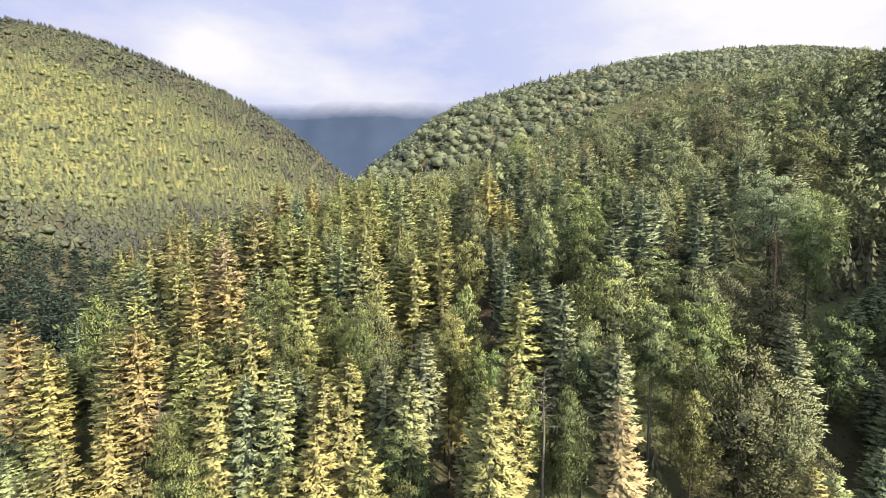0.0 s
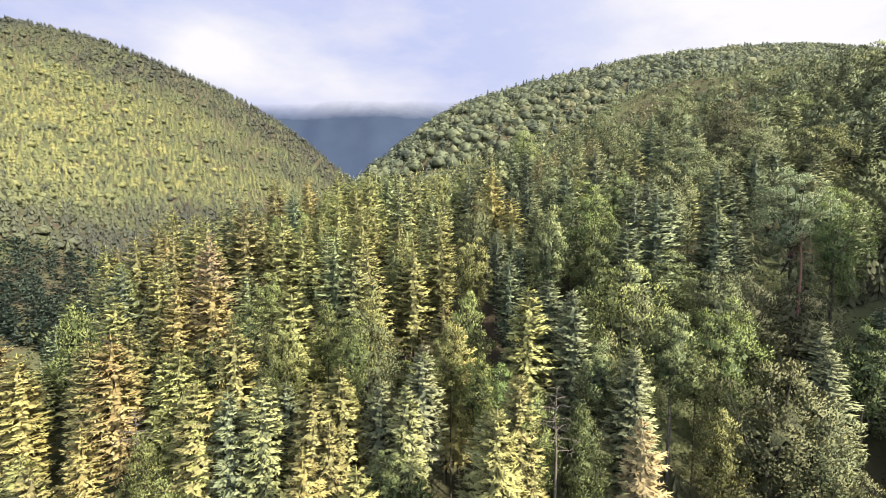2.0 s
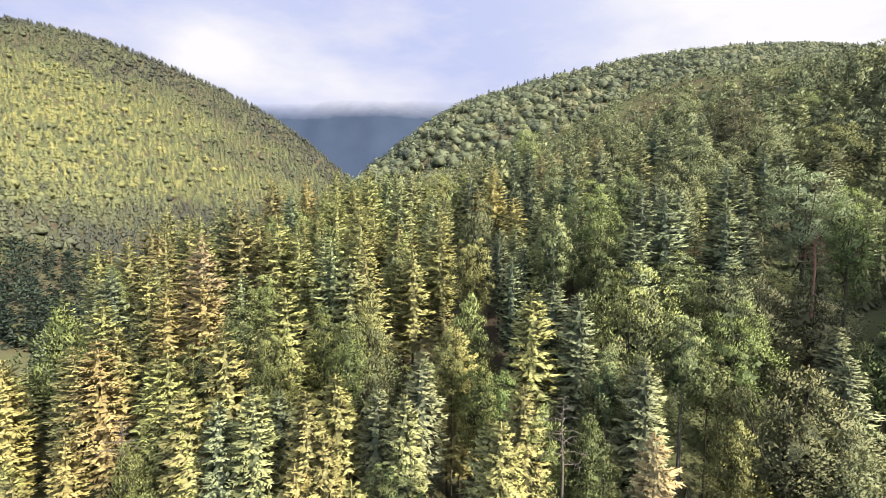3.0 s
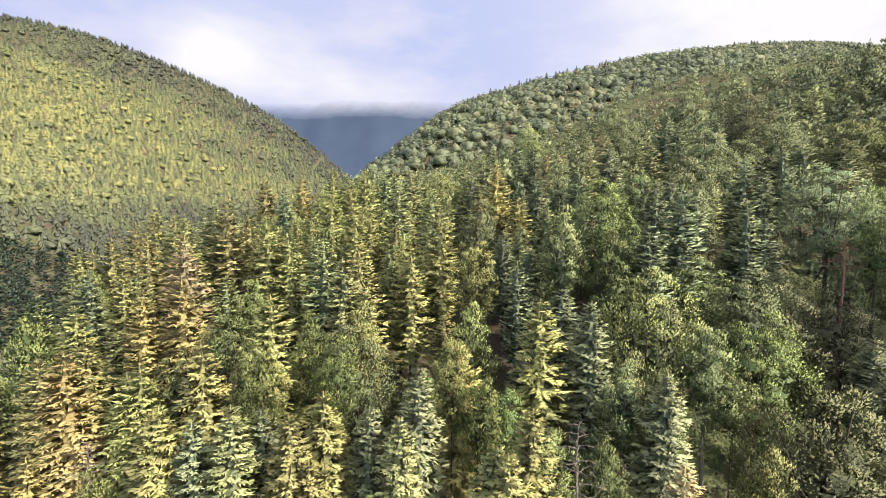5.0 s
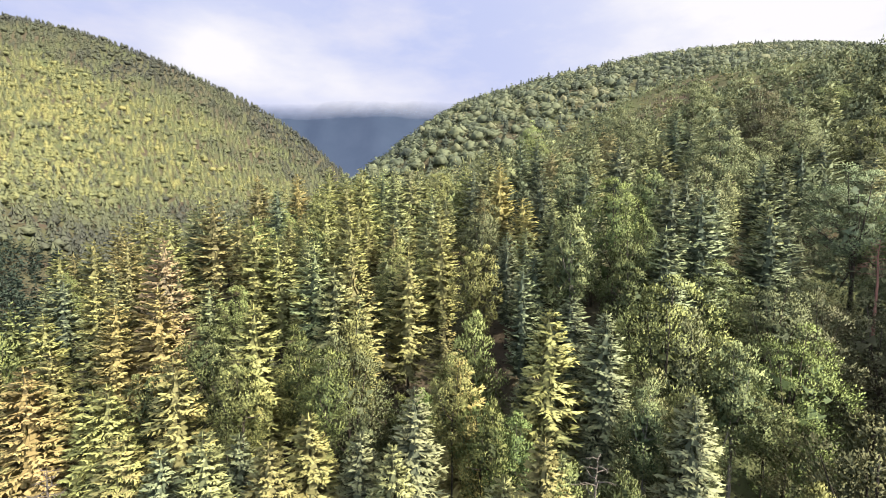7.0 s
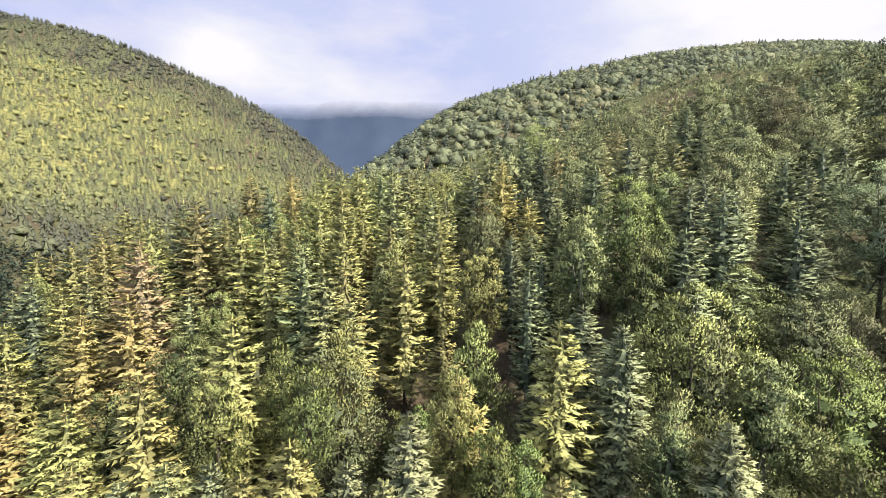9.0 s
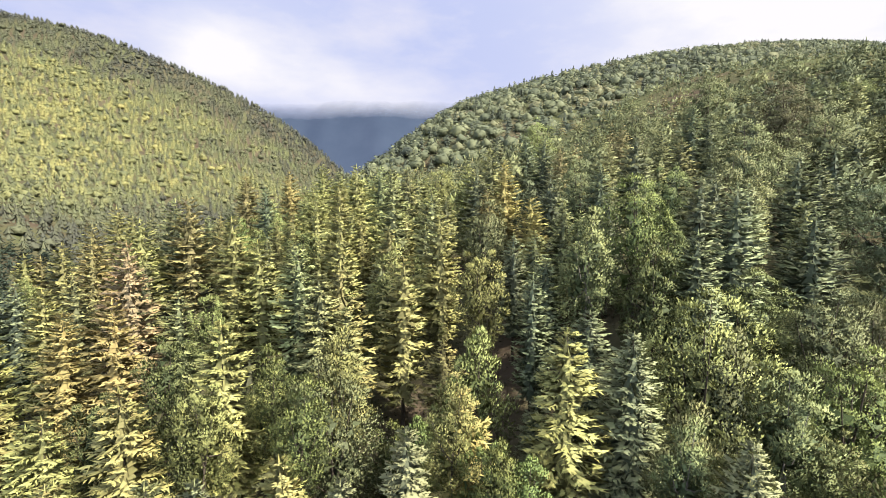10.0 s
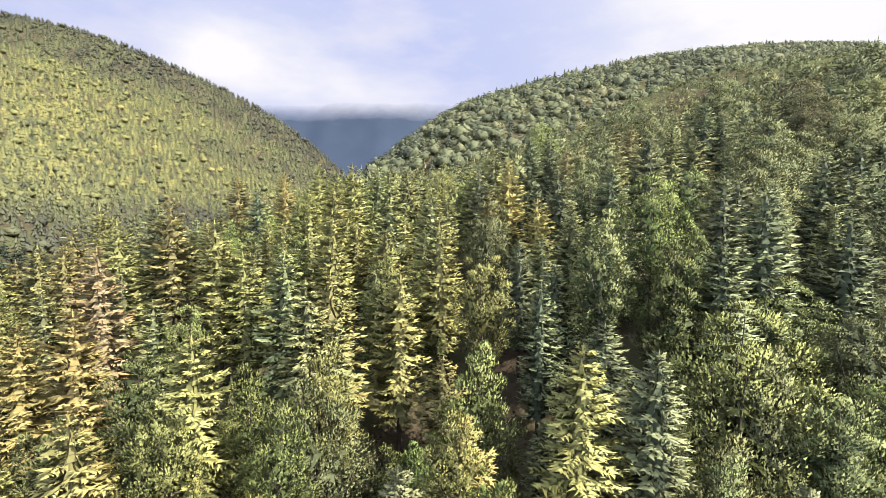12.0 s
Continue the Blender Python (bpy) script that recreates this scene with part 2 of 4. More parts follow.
STAND = 22.0                                   # usual height of the wood on the spur; lower on the far slopes


def ground(x, y):
    return canopy(x, y) - STAND + 14.0 * sig((np.hypot(x, y) - 240.0) / 25.0) + EYE


def part(name, data, mat, parent=None, label=""):
    ob = new(name, data)
    if mat is not None:
        if not data.materials:
            data.materials.append(mat)
        ob.material_slots[0].link = "OBJECT"
        ob.material_slots[0].material = mat
    ob.parent = parent
    return tagged(ob, label)


def mesh_of(name, verts, faces, smooth=False, **attrs):
    me = bpy.data.meshes.new(name)
    verts = np.asarray(verts, np.float32)
    faces = np.asarray(faces, np.int32)
    me.vertices.add(len(verts))
    me.vertices.foreach_set("co", verts.ravel())
    k = faces.shape[1]
    me.loops.add(faces.size)
    me.loops.foreach_set("vertex_index", faces.ravel())
    me.polygons.add(len(faces))
    me.polygons.foreach_set("loop_start", np.arange(0, faces.size, k, dtype=np.int32))
    me.polygons.foreach_set("use_smooth", np.full(len(faces), smooth))
    for key, values in attrs.items():
        me.attributes.new(key, "FLOAT", "POINT").data.foreach_set("value", np.asarray(values, np.float32))
    me.update(calc_edges=True)
    me.validate()
    return me


def build_ground():
    u = np.linspace(-1, 1, 181)
    xs = 620 * u + 3900 * u ** 5
    v = np.linspace(0, 1, 201)
    ys = -500 + 1500 * v + 3600 * v ** 6
    gx, gy = np.meshgrid(xs, ys)
    gz = ground(gx, gy) + 0.5 * swell(gx, gy, 4.0, 1.0)
    nx, ny = len(xs), len(ys)
    i = np.arange(nx * ny).reshape(ny, nx)
    quads = np.stack([i[:-1, :-1], i[:-1, 1:], i[1:, 1:], i[1:, :-1]], -1).reshape(-1, 4)
    me = mesh_of("ground", np.stack([gx, gy, gz], -1).reshape(-1, 3), quads, True)
    tagged(part("ground", me, FLOOR), "steep forest floor of needle litter and low growth", "ground", kind="structure")


build_ground()


# ======== trees: shapes ========
class Shape:
    """Gathers triangles of a tree with the tone of each corner (0 old and shaded at the trunk, 1 young at the tip)
    and the way its spray of leaves faces."""

    def __init__(self):
        self.v, self.f, self.t, self.n = [], [], [], []

    def tri(self, a, b, c, ta, tb, tc, facing=None):
        i = len(self.v)
        a, b, c = Vector(a), Vector(b), Vector(c)
        flat = (b - a).cross(c - a)
        if facing is None:
            facing = flat.normalized()
        elif flat.dot(facing) < 0:
            b, c, tb, tc = c, b, tc, tb
        self.v += [tuple(a), tuple(b), tuple(c)]
        self.t += [ta, tb, tc]
        self.n += [tuple(facing)] * 3
        self.f.append((i, i + 1, i + 2))

    def mesh(self, name):
        me = mesh_of(name, self.v, self.f, True, tip=self.t)
        me.normals_split_custom_set_from_vertices(self.n)
        return me

    def arrays(self):
        return np.array(self.v), np.array(self.f), np.array(self.t), np.array(self.n)


def bough(shape, rng, az, z0, length, rise, curl, pairs, chunk=1.0):
    """A flat fan of needled twigs in pairs along a sagging stem with a raised end."""
    out = Vector((math.cos(az), math.sin(az), 0))
    side = Vector((-out.y, out.x, 0))

    def at(s):
        return out * (length * s) + Vector((0, 0, z0 + length * (rise * s + curl * s * s)))

    def twig(root, way, long, wide, age0, age1):
        # one pointed spray of needles
        across = way.cross(Vector((0, 0, 1))).normalized() * wide + Vector((0, 0, rng.uniform(-1.0, 1.0) * wide))
        base = root + way * (0.22 * long)
        flat = Vector((rng.uniform(-0.2, 0.2), rng.uniform(-0.2, 0.2), 1.0))
        facing = (out * 0.85 + way * 0.25 + flat * 0.50).normalized()
        shape.tri(base - across, base + across, root + way * long, age0, age0, age1, facing)

    for k in range(pairs):
        s = 0.32 + 0.60 * (k + rng.uniform(-0.3, 0.3)) / max(1, pairs - 1)
        long = (0.32 * length * (1.0 - 0.55 * s) + 0.20) * chunk ** 0.5
        for sign in (-1, 1):
            way = (side * sign * rng.uniform(0.55, 0.95) + out * rng.uniform(0.6, 1.0) + Vector((0, 0, rng.uniform(-0.42, 0.42) + rise * 0.5 + curl * s))).normalized()
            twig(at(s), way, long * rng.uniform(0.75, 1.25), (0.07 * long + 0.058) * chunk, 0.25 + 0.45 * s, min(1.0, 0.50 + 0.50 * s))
    # the end of the bough, and needles hanging under it, toned dark as shade
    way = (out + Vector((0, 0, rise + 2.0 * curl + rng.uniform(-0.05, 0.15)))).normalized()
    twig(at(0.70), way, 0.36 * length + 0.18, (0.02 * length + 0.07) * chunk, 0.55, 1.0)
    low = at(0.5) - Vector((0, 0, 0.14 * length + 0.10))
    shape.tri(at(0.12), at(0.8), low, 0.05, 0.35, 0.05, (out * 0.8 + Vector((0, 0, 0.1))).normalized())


def fir_crown(seed, height=20.0, radius=2.8, bare=0.17, boughs=235, pairs=8, gaps=0.04, lean=0.8, chunk=1.0, broken=0.0, core=44):
    """Boughs set round the stem that lengthen downwards, rising near the top and drooping low down."""
    rng = random.Random(seed)
    shape = Shape()
    lop = rng.uniform(0, 6.28)
    end = height * (1 - bare)
    for k in range(boughs):
        q = ((k + 0.5) / boughs) ** 0.86
        d = 0.35 + (end - 0.35) * q
        if rng.random() < gaps + broken * max(0.0, q - 0.45):
            continue
        az = 2.39996 * k + rng.uniform(-0.5, 0.5)
        reach = radius * 1.04 * (1.0 - math.exp(-(d / 4.6) ** (lean + 0.2))) * (1.0 - 0.35 * max(0.0, q - 0.72) / 0.28) + 0.08
        length = reach * rng.uniform(0.78, 1.15) * (1 + 0.12 * math.cos(az - lop))
        rise = 0.50 - 0.85 * min(1.0, q * 1.25) ** 0.6 + rng.uniform(-0.12, 0.12)
        curl = 0.06 + 0.26 * q + rng.uniform(-0.05, 0.05)
        n_ = max(2, round(pairs * min(1.0, 0.45 + length / 3.6)))
        bough(shape, rng, az, height - d + rng.uniform(-0.2, 0.2), length, rise, curl, n_, chunk)
    # close inner needles round the stem, in the darkest tone as inner shade
    for k in range(core):
        d = 1.2 + (end - 1.5) * ((k + 0.5) / core) ** 0.8
        inner = 0.35 * radius * (1.0 - math.exp(-(d / 4.6) ** (lean + 0.2)))
        for j in range(3):
            az = 1.3 * k + 2.094 * j + rng.uniform(-0.4, 0.4)
            o = Vector((math.cos(az), math.sin(az), 0))
            w = Vector((-o.y, o.x, 0)) * inner * 0.55
            foot = o * inner * rng.uniform(0.6, 1.1) + Vector((0, 0, height - d - 0.55))
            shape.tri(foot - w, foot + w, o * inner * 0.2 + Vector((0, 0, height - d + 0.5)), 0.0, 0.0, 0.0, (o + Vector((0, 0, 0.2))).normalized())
    # leading shoot
    for j in range(3):
        az = j * 2.09 + seed
        p = Vector((math.cos(az), math.sin(az), 0))
        shape.tri(p * 0.09 + Vector((0, 0, height - 0.75)), p.cross(Vector((0, 0, 1))) * 0.09 + Vector((0, 0, height - 0.75)), (0, 0, height), 0.6, 0.6, 1.0)
    return shape


def rod(verts, faces, points, radii, sides=7):
    """A tapering stem along points, added to the lists."""
    base = len(verts)
    for n_, (p, r) in enumerate(zip(points, radii)):
        p = Vector(p)
        d = (Vector(points[min(n_ + 1, len(points) - 1)]) - Vector(points[max(n_ - 1, 0)])).normalized()
        a = d.orthogonal().normalized()
        b = d.cross(a)
        for k in range(sides):
            w = 6.28318 * k / sides
            verts.append(tuple(p + (a * math.cos(w) + b * math.sin(w)) * r))
    for n_ in range(len(points) - 1):
        for k in range(sides):
            i, j = base + n_ * sides + k, base + n_ * sides + (k + 1) % sides
            faces.append((i, j, j + sides, i + sides))


def fir_trunk(seed, height=20.0):
    """A tapering stem with bare dry snags below the living crown."""
    rng = random.Random(seed)
    verts, faces = [], []
    pts = [(rng.uniform(-0.06, 0.06) * (k > 0), rng.uniform(-0.06, 0.06) * (k > 0), height * q) for k, q in enumerate((-0.12, 0.0, 0.1, 0.3, 0.5, 0.7, 0.97))]
    rod(verts, faces, pts, [0.30, 0.26, 0.18, 0.13, 0.09, 0.05, 0.01], 8)
    for k in range(14):
        z = height * rng.uniform(0.12, 0.42)
        az, length = rng.uniform(0, 6.28), rng.uniform(0.9, 2.2)
        o = Vector((math.cos(az), math.sin(az), 0))
        mid = o * length * 0.5 + Vector((0, 0, z - 0.05 * length))
        end = o * length + Vector((0, 0, z - 0.3 * length))
        rod(verts, faces, [(0, 0, z), mid, end], [0.045, 0.03, 0.008], 3)
    return mesh_of("trunk", verts, faces, True)


def leaf_mass(shape, rng, centre, half_width, half_height, age_shade):
    """The close inner leaves of a crown: one uneven rounded body."""
    g = 1.618
    turn = Euler((rng.uniform(0, 6), rng.uniform(0, 6), rng.uniform(0, 6))).to_matrix()
    corners = [(turn @ Vector(p)).normalized() for p in
               ((-1, g, 0), (1, g, 0), (-1, -g, 0), (1, -g, 0), (0, -1, g), (0, 1, g), (0, -1, -g), (0, 1, -g), (g, 0, -1), (g, 0, 1), (-g, 0, -1), (-g, 0, 1))]
    faces = []
    halves = {}

    def halfway(a, b):
        key = (min(a, b), max(a, b))
        if key not in halves:
            halves[key] = len(corners)
            corners.append((corners[a] + corners[b]).normalized())
        return halves[key]

    for a, b, c in ((0, 11, 5), (0, 5, 1), (0, 1, 7), (0, 7, 10), (0, 10, 11), (1, 5, 9), (5, 11, 4), (11, 10, 2), (10, 7, 6), (7, 1, 8),
                    (3, 9, 4), (3, 4, 2), (3, 2, 6), (3, 6, 8), (3, 8, 9), (4, 9, 5), (2, 4, 11), (6, 2, 10), (8, 6, 7), (9, 8, 1)):
        ab, bc, ca = halfway(a, b), halfway(b, c), halfway(c, a)
        faces += [(a, ab, ca), (ab, b, bc), (ca, bc, c), (ab, bc, ca)]
    places, age_shades, ways = [], [], []
    for d in corners:
        out = rng.uniform(0.50, 1.05)
        places.append(centre + Vector((d.x * half_width, d.y * half_width, d.z * half_height)) * out)
        # paler upward: light on the crown's top put into the tone
        age_shades.append(max(0.0, age_shade * (1.0 + 0.85 * d.z + rng.uniform(-0.2, 0.2))))
        ways.append((d + Vector((rng.uniform(-0.35, 0.35), rng.uniform(-0.35, 0.35), rng.uniform(-0.1, 0.4)))).normalized())
    for face in faces:
        shape.tri(*(places[k] for k in face), *(age_shades[k] for k in face))
        shape.n[-3:] = [tuple(ways[k]) for k in face]


def leafy_crown(seed, height=16.0, radius=4.0, lumps=46, leaves=150, leaf=0.26, low=0.16, spire=0.0, shell=0.45, upright=0.55, inside=170):
    """A broad crown: sprays of leaves round the ends of the limbs, with hollows between them."""
    rng = random.Random(seed)
    shape = Shape()
    mid, half = height * (1 + low) / 2, height * (1 - low) / 2
    spots = []
    for k in range(lumps):
        cz = 1 - 2 * (k + 0.5) / lumps
        ring = math.sqrt(max(0.0, 1 - cz * cz))
        az = 2.39996 * k + rng.uniform(-0.5, 0.5)
        f = rng.uniform(0.60, 0.98) if k % 5 else rng.uniform(0.2, 0.5)
        waist = 1.0 - spire * max(0.0, cz + 0.2)
        spots.append((Vector((math.cos(az) * ring * radius * f * waist, math.sin(az) * ring * radius * f * waist, mid + cz * half * min(0.95, f + 0.1))),
                      radius * rng.uniform(0.22, 0.40) * (0.7 if cz > 0.7 else 1.0)))
    for centre, size in spots:
        outward = Vector((centre.x / radius, centre.y / radius, (centre.z - mid) / half))
        for _ in range(leaves):
            d = (Vector((rng.gauss(0, 1), rng.gauss(0, 1), rng.gauss(0.25, 0.9))) + outward * 0.6).normalized()
            p = centre + Vector((d.x, d.y, d.z * 0.85)) * size * rng.uniform(shell, 1.05)
            way = (d * 0.55 + outward * 0.35 + Vector((rng.uniform(-0.6, 0.6), rng.uniform(-0.6, 0.6), upright + rng.uniform(-0.5, 0.5)))).normalized()
            across = way.cross(Vector((rng.gauss(0, 1), rng.gauss(0, 1), rng.gauss(0, 1)))).normalized()
            s = leaf * rng.uniform(0.55, 1.35)
            facing = (d * 0.65 + outward * 0.65 + Vector((rng.uniform(-0.2, 0.2), rng.uniform(-0.2, 0.2), rng.uniform(0.1, 0.35)))).normalized()
            # paler outward and upward: crown shading put into the leaf tone
            age_shade = 0.15 + 0.80 * min(1.0, max(0.0, 0.35 + 0.35 * d.z + 0.35 * d.dot(outward))) * rng.uniform(0.6, 1.0)
            shape.tri(p - across * s * 0.30, p + across * s * 0.30, p + way * s, age_shade * 0.8, age_shade * 0.8, age_shade, facing)
    # older inner leaves, with the shade of the crown put into their colour
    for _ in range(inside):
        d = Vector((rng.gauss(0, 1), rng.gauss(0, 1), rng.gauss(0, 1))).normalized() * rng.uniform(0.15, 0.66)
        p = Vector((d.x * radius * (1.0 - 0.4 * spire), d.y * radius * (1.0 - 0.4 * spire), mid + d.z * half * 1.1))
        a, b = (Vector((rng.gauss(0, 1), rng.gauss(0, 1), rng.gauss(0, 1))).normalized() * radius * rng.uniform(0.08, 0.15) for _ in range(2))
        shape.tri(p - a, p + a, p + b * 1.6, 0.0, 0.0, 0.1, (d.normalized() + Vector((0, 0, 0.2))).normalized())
    return shape, [c for c, _ in spots]


def leafy_trunk(seed, height, spots):
    rng = random.Random(seed)
    verts, faces = [], []
    fork = height * 0.45
    rod(verts, faces, [(0, 0, -2.0), (0, 0, 0), (0.1, 0.05, height * 0.3), (0, 0.1, height * 0.5), (0.1, 0, height * 0.85)], [0.34, 0.26, 0.18, 0.14, 0.04], 8)
    stem = mesh_of("trunk", verts, faces, True)
    limbs = []
    for c in spots[1::6]:
        verts, faces = [], []
        start = Vector((0, 0, fork * rng.uniform(0.7, 1.2)))
        bend = (start + c) / 2 + Vector((0, 0, -0.08 * height * rng.random()))
        rod(verts, faces, [start, bend, c], [0.12, 0.07, 0.02], 5)
        limbs.append(mesh_of("limb", verts, faces, True))
    return stem, limbs


FIR_H, LEAF_H, LEAF_R = 20.0, 16.0, 4.0


def fir_prototype(seed, **form):
    crown = fir_crown(seed, FIR_H, **form).mesh("crown")
    return crown, fir_trunk(seed)


FIR_FORMS = [fir_prototype(11), fir_prototype(12, lean=0.72, boughs=215), fir_prototype(13, gaps=0.10, lean=0.85),
             fir_prototype(14, lean=0.9, bare=0.14), fir_prototype(15, bare=0.24, gaps=0.10, lean=0.68, boughs=200, broken=0.5),
             fir_prototype(16, lean=0.76, gaps=0.08, bare=0.2, broken=0.3), fir_prototype(17, lean=0.82, boughs=245)]
# lighter forms for those that stand further back
FIR_BACK = [fir_prototype(21, pairs=5, boughs=150, chunk=1.15), fir_prototype(22, pairs=5, boughs=150, chunk=1.15, lean=0.7, broken=0.3),
            fir_prototype(23, pairs=5, boughs=150, chunk=1.15, lean=0.9, gaps=0.08), fir_prototype(24, pairs=4, boughs=130, chunk=1.4, gaps=0.12, bare=0.24, broken=0.5)]


def leafy_prototype(seed, **form):
    shape, spots = leafy_crown(seed, LEAF_H, LEAF_R, **form)
    return (shape.mesh("crown"), *leafy_trunk(seed, LEAF_H, spots))


LEAFY_FORMS = [leafy_prototype(31), leafy_prototype(32, lumps=52, leaves=135, low=0.12), leafy_prototype(33, spire=0.35, low=0.08),
               leafy_prototype(34, lumps=50, low=0.06, spire=0.6, upright=0.9)]
BIG_LEAFY = [leafy_prototype(41, lumps=84, leaves=165, leaf=0.18, low=0.12), leafy_prototype(42, lumps=76, leaves=175, leaf=0.18, low=0.16),
             leafy_prototype(43, lumps=110, leaves=200, leaf=0.14, low=0.1)]

taken = []                                     # (x, y, width) of every tree that stands singly
counts = {"fir": 0, "leafy": 0}


def fir(x, y, top, width, tone, label="", form=None):
    """One fir, its top at that level from the eye, standing on the slope."""
    base = float(ground(x, y))
    tall = max(7.0, top + EYE - base)
    base = top + EYE - tall
    k = counts["fir"]
    counts["fir"] += 1
    forms = FIR_FORMS if y < 78.0 or form is not None else FIR_BACK
    crown, trunk = forms[k * 7 % len(forms) if form is None else form]
    ob = new("fir_tree")
    look_of = {"green": "mid-green fir with pale new needle tips", "dark": "dark green fir in a close stand", "silver": "grey-green fir with silvery shoots",
               "yellow": "yellow-green fir catching the low sun", "gold": "fir with golden yellowing needles", "rust": "dying fir with rust-pink dry needles"}[tone]
    tagged(ob, label or look_of, "tree", "firs of the spur")
    stem = part("trunk", trunk, BARK, ob)
    stem.scale = (width / 5.6, width / 5.6, tall / FIR_H)
    steep = min(tall / FIR_H, 1.0 * (width / 6.0) ** 0.6)
    top_part = part("crown", crown, NEEDLE[tone], ob)
    top_part.location, top_part.scale = (0, 0, tall - FIR_H * steep), (width / 5.6, width / 5.6, steep)
    rng = random.Random(1000 + k)
    ob.matrix_basis = Matrix.LocRotScale((x, y, base), Euler((radians(rng.uniform(-1.2, 1.2)), radians(rng.uniform(-1.2, 1.2)), rng.uniform(0, 6.28))), None)
    taken.append((x, y, width))
    return ob


def leafy(x, y, top, width, tone, label="", form=None):
    """One broadleaved tree, its top at that level from the eye."""
    base = float(ground(x, y))
    tall = max(8.0, top + EYE - base)
    lift = top + EYE - tall
    k = counts["leafy"]
    counts["leafy"] += 1
    forms = BIG_LEAFY if width > 9.0 else LEAFY_FORMS
    crown, trunk, limbs = forms[k * 3 % 2 if form is None and width > 9.0 else k * 3 % len(forms) if form is None else form]
    ob = new("broadleaf_tree")
    look_of = {"green": "broad green leafy tree among firs", "bright": "fresh bright green leafy tree", "olive": "olive-green leafy tree with a rounded crown",
               "pale": "pale grey-green leafy tree with an airy crown", "silvery": "pale silvery leafy tree with a domed crown", "lime": "yellow-green leafy tree in the sun", "russet": "leafy tree turning russet brown"}[tone]
    tagged(ob, label or look_of, "tree", "broadleaved trees of the spur")
    wood_of = BIRCH if tone == "pale" and width < 9.0 else BARK
    stem = part("trunk", trunk, wood_of, ob)
    stem.scale = (width / 10.0, width / 10.0, tall / LEAF_H)
    steep = min(tall / LEAF_H, max(1.12 * width / 8.0, 0.66))
    for ob_part in (part("crown", crown, LEAF[tone], ob), *(part("limb", limb, wood_of, ob) for limb in limbs)):
        ob_part.location, ob_part.scale = (0, 0, tall - LEAF_H * steep), (width / 8.0, width / 8.0, steep)
    rng = random.Random(3000 + k)
    ob.matrix_basis = Matrix.LocRotScale((x, y, lift), Euler((0, 0, rng.uniform(0, 6.28))), None)
    taken.append((x, y, width))
    return ob


def dead_tree(x, y, top, tall, mat, label, seed):
    """A bare standing tree: stem and crooked leafless branches, each a part."""
    rng = random.Random(seed)
    ob = new("dead_tree")
    tagged(ob, label, "tree", "dead trees")
    verts, faces = [], []
    rod(verts, faces, [(0, 0, -4), (0.1, 0, tall * 0.4), (-0.05, 0.1, tall * 0.75), (0.1, 0.05, tall)], [0.20, 0.12, 0.08, 0.015], 8)
    part("trunk", mesh_of("trunk", verts, faces, True), mat, ob)
    for k in range(26):
        q = 0.45 + 0.53 * k / 25
        az, length = 2.4 * k + rng.uniform(-0.4, 0.4), (1.05 - q) * rng.uniform(3.2, 5.0) + 0.4
        o = Vector((math.cos(az), math.sin(az), 0))
        a = Vector((0, 0, tall * q))
        b = a + o * length * 0.55 + Vector((0, 0, rng.uniform(-0.1, 0.25) * length))
        c = a + o * length + Vector((rng.uniform(-0.2, 0.2), rng.uniform(-0.2, 0.2), rng.uniform(-0.15, 0.35) * length))
        verts, faces = [], []
        rod(verts, faces, [a, b, c], [0.045, 0.032, 0.010], 4)
        for f in (0.4, 0.6, 0.8):
            p = b.lerp(c, f) if f > 0.5 else a.lerp(b, 0.85)
            d = Vector((rng.gauss(0, 1), rng.gauss(0, 1), rng.gauss(0.2, 0.5))).normalized() * length * rng.uniform(0.18, 0.35)
            rod(verts, faces, [p, p + d * 0.6, p + d], [0.028, 0.02, 0.006], 3)
        part("branch", mesh_of("branch", verts, faces), mat, ob)
    ob.matrix_basis = pose(x, y, top + EYE - tall)
    taken.append((x, y, 3.0))


DRY_RED = bark("dry_red_bark", (0.06, 0.030, 0.024), (0.16, 0.085, 0.066))
DRY_GREY = bark("dry_grey_bark", (0.030, 0.026, 0.022), (0.095, 0.083, 0.070))
dead_tree(55.3, 78.5, -4.0, 9.0, DRY_RED, "bare dead tree with reddish dry branches", 1)
dead_tree(11.0, 50.2, -17.6, 12.0, DRY_GREY, "grey snag with bare crooked branches", 2)
dead_tree(-36.5, 59.0, -24.0, 9.0, DRY_GREY, "leafless grey sapling among yellow firs", 3)

# ======== the sunlit left edge of the spur ========
fir(-70.4, 102.9, -7.9, 7.2, "yellow")
fir(-68.4, 104.0, -8.4, 6.4, "yellow")
fir(-64.1, 103.4, -6.0, 7.2, "yellow")
fir(-62.9, 108.7, -3.0, 7.2, "yellow")
fir(-63.2, 116.6, 0.0, 7.2, "yellow")
fir(-52.4, 95.0, -5.4, 7.2, "gold")
fir(-43.3, 92.2, -1.8, 6.0, "yellow")
fir(-36.5, 79.5, -4.0, 7.2, "rust", "dying fir with rust-pink dry needles in its upper half")
fir(-41.6, 98.0, 1.2, 7.2, "green")
fir(-37.2, 93.6, 1.6, 7.2, "yellow")
fir(-45.4, 132.0, 7.6, 7.2, "yellow")
fir(-28.2, 88.5, -1.3, 7.2, "yellow")
fir(-24.7, 87.9, -4.2, 7.2, "yellow")
fir(-37.6, 125.0, 4.2, 6.4, "dark")
fir(-40.7, 149.0, 9.1, 7.2, "gold")
fir(-31.1, 144.2, 10.5, 7.2, "yellow")
fir(-28.5, 150.0, 9.3, 7.2, "green")
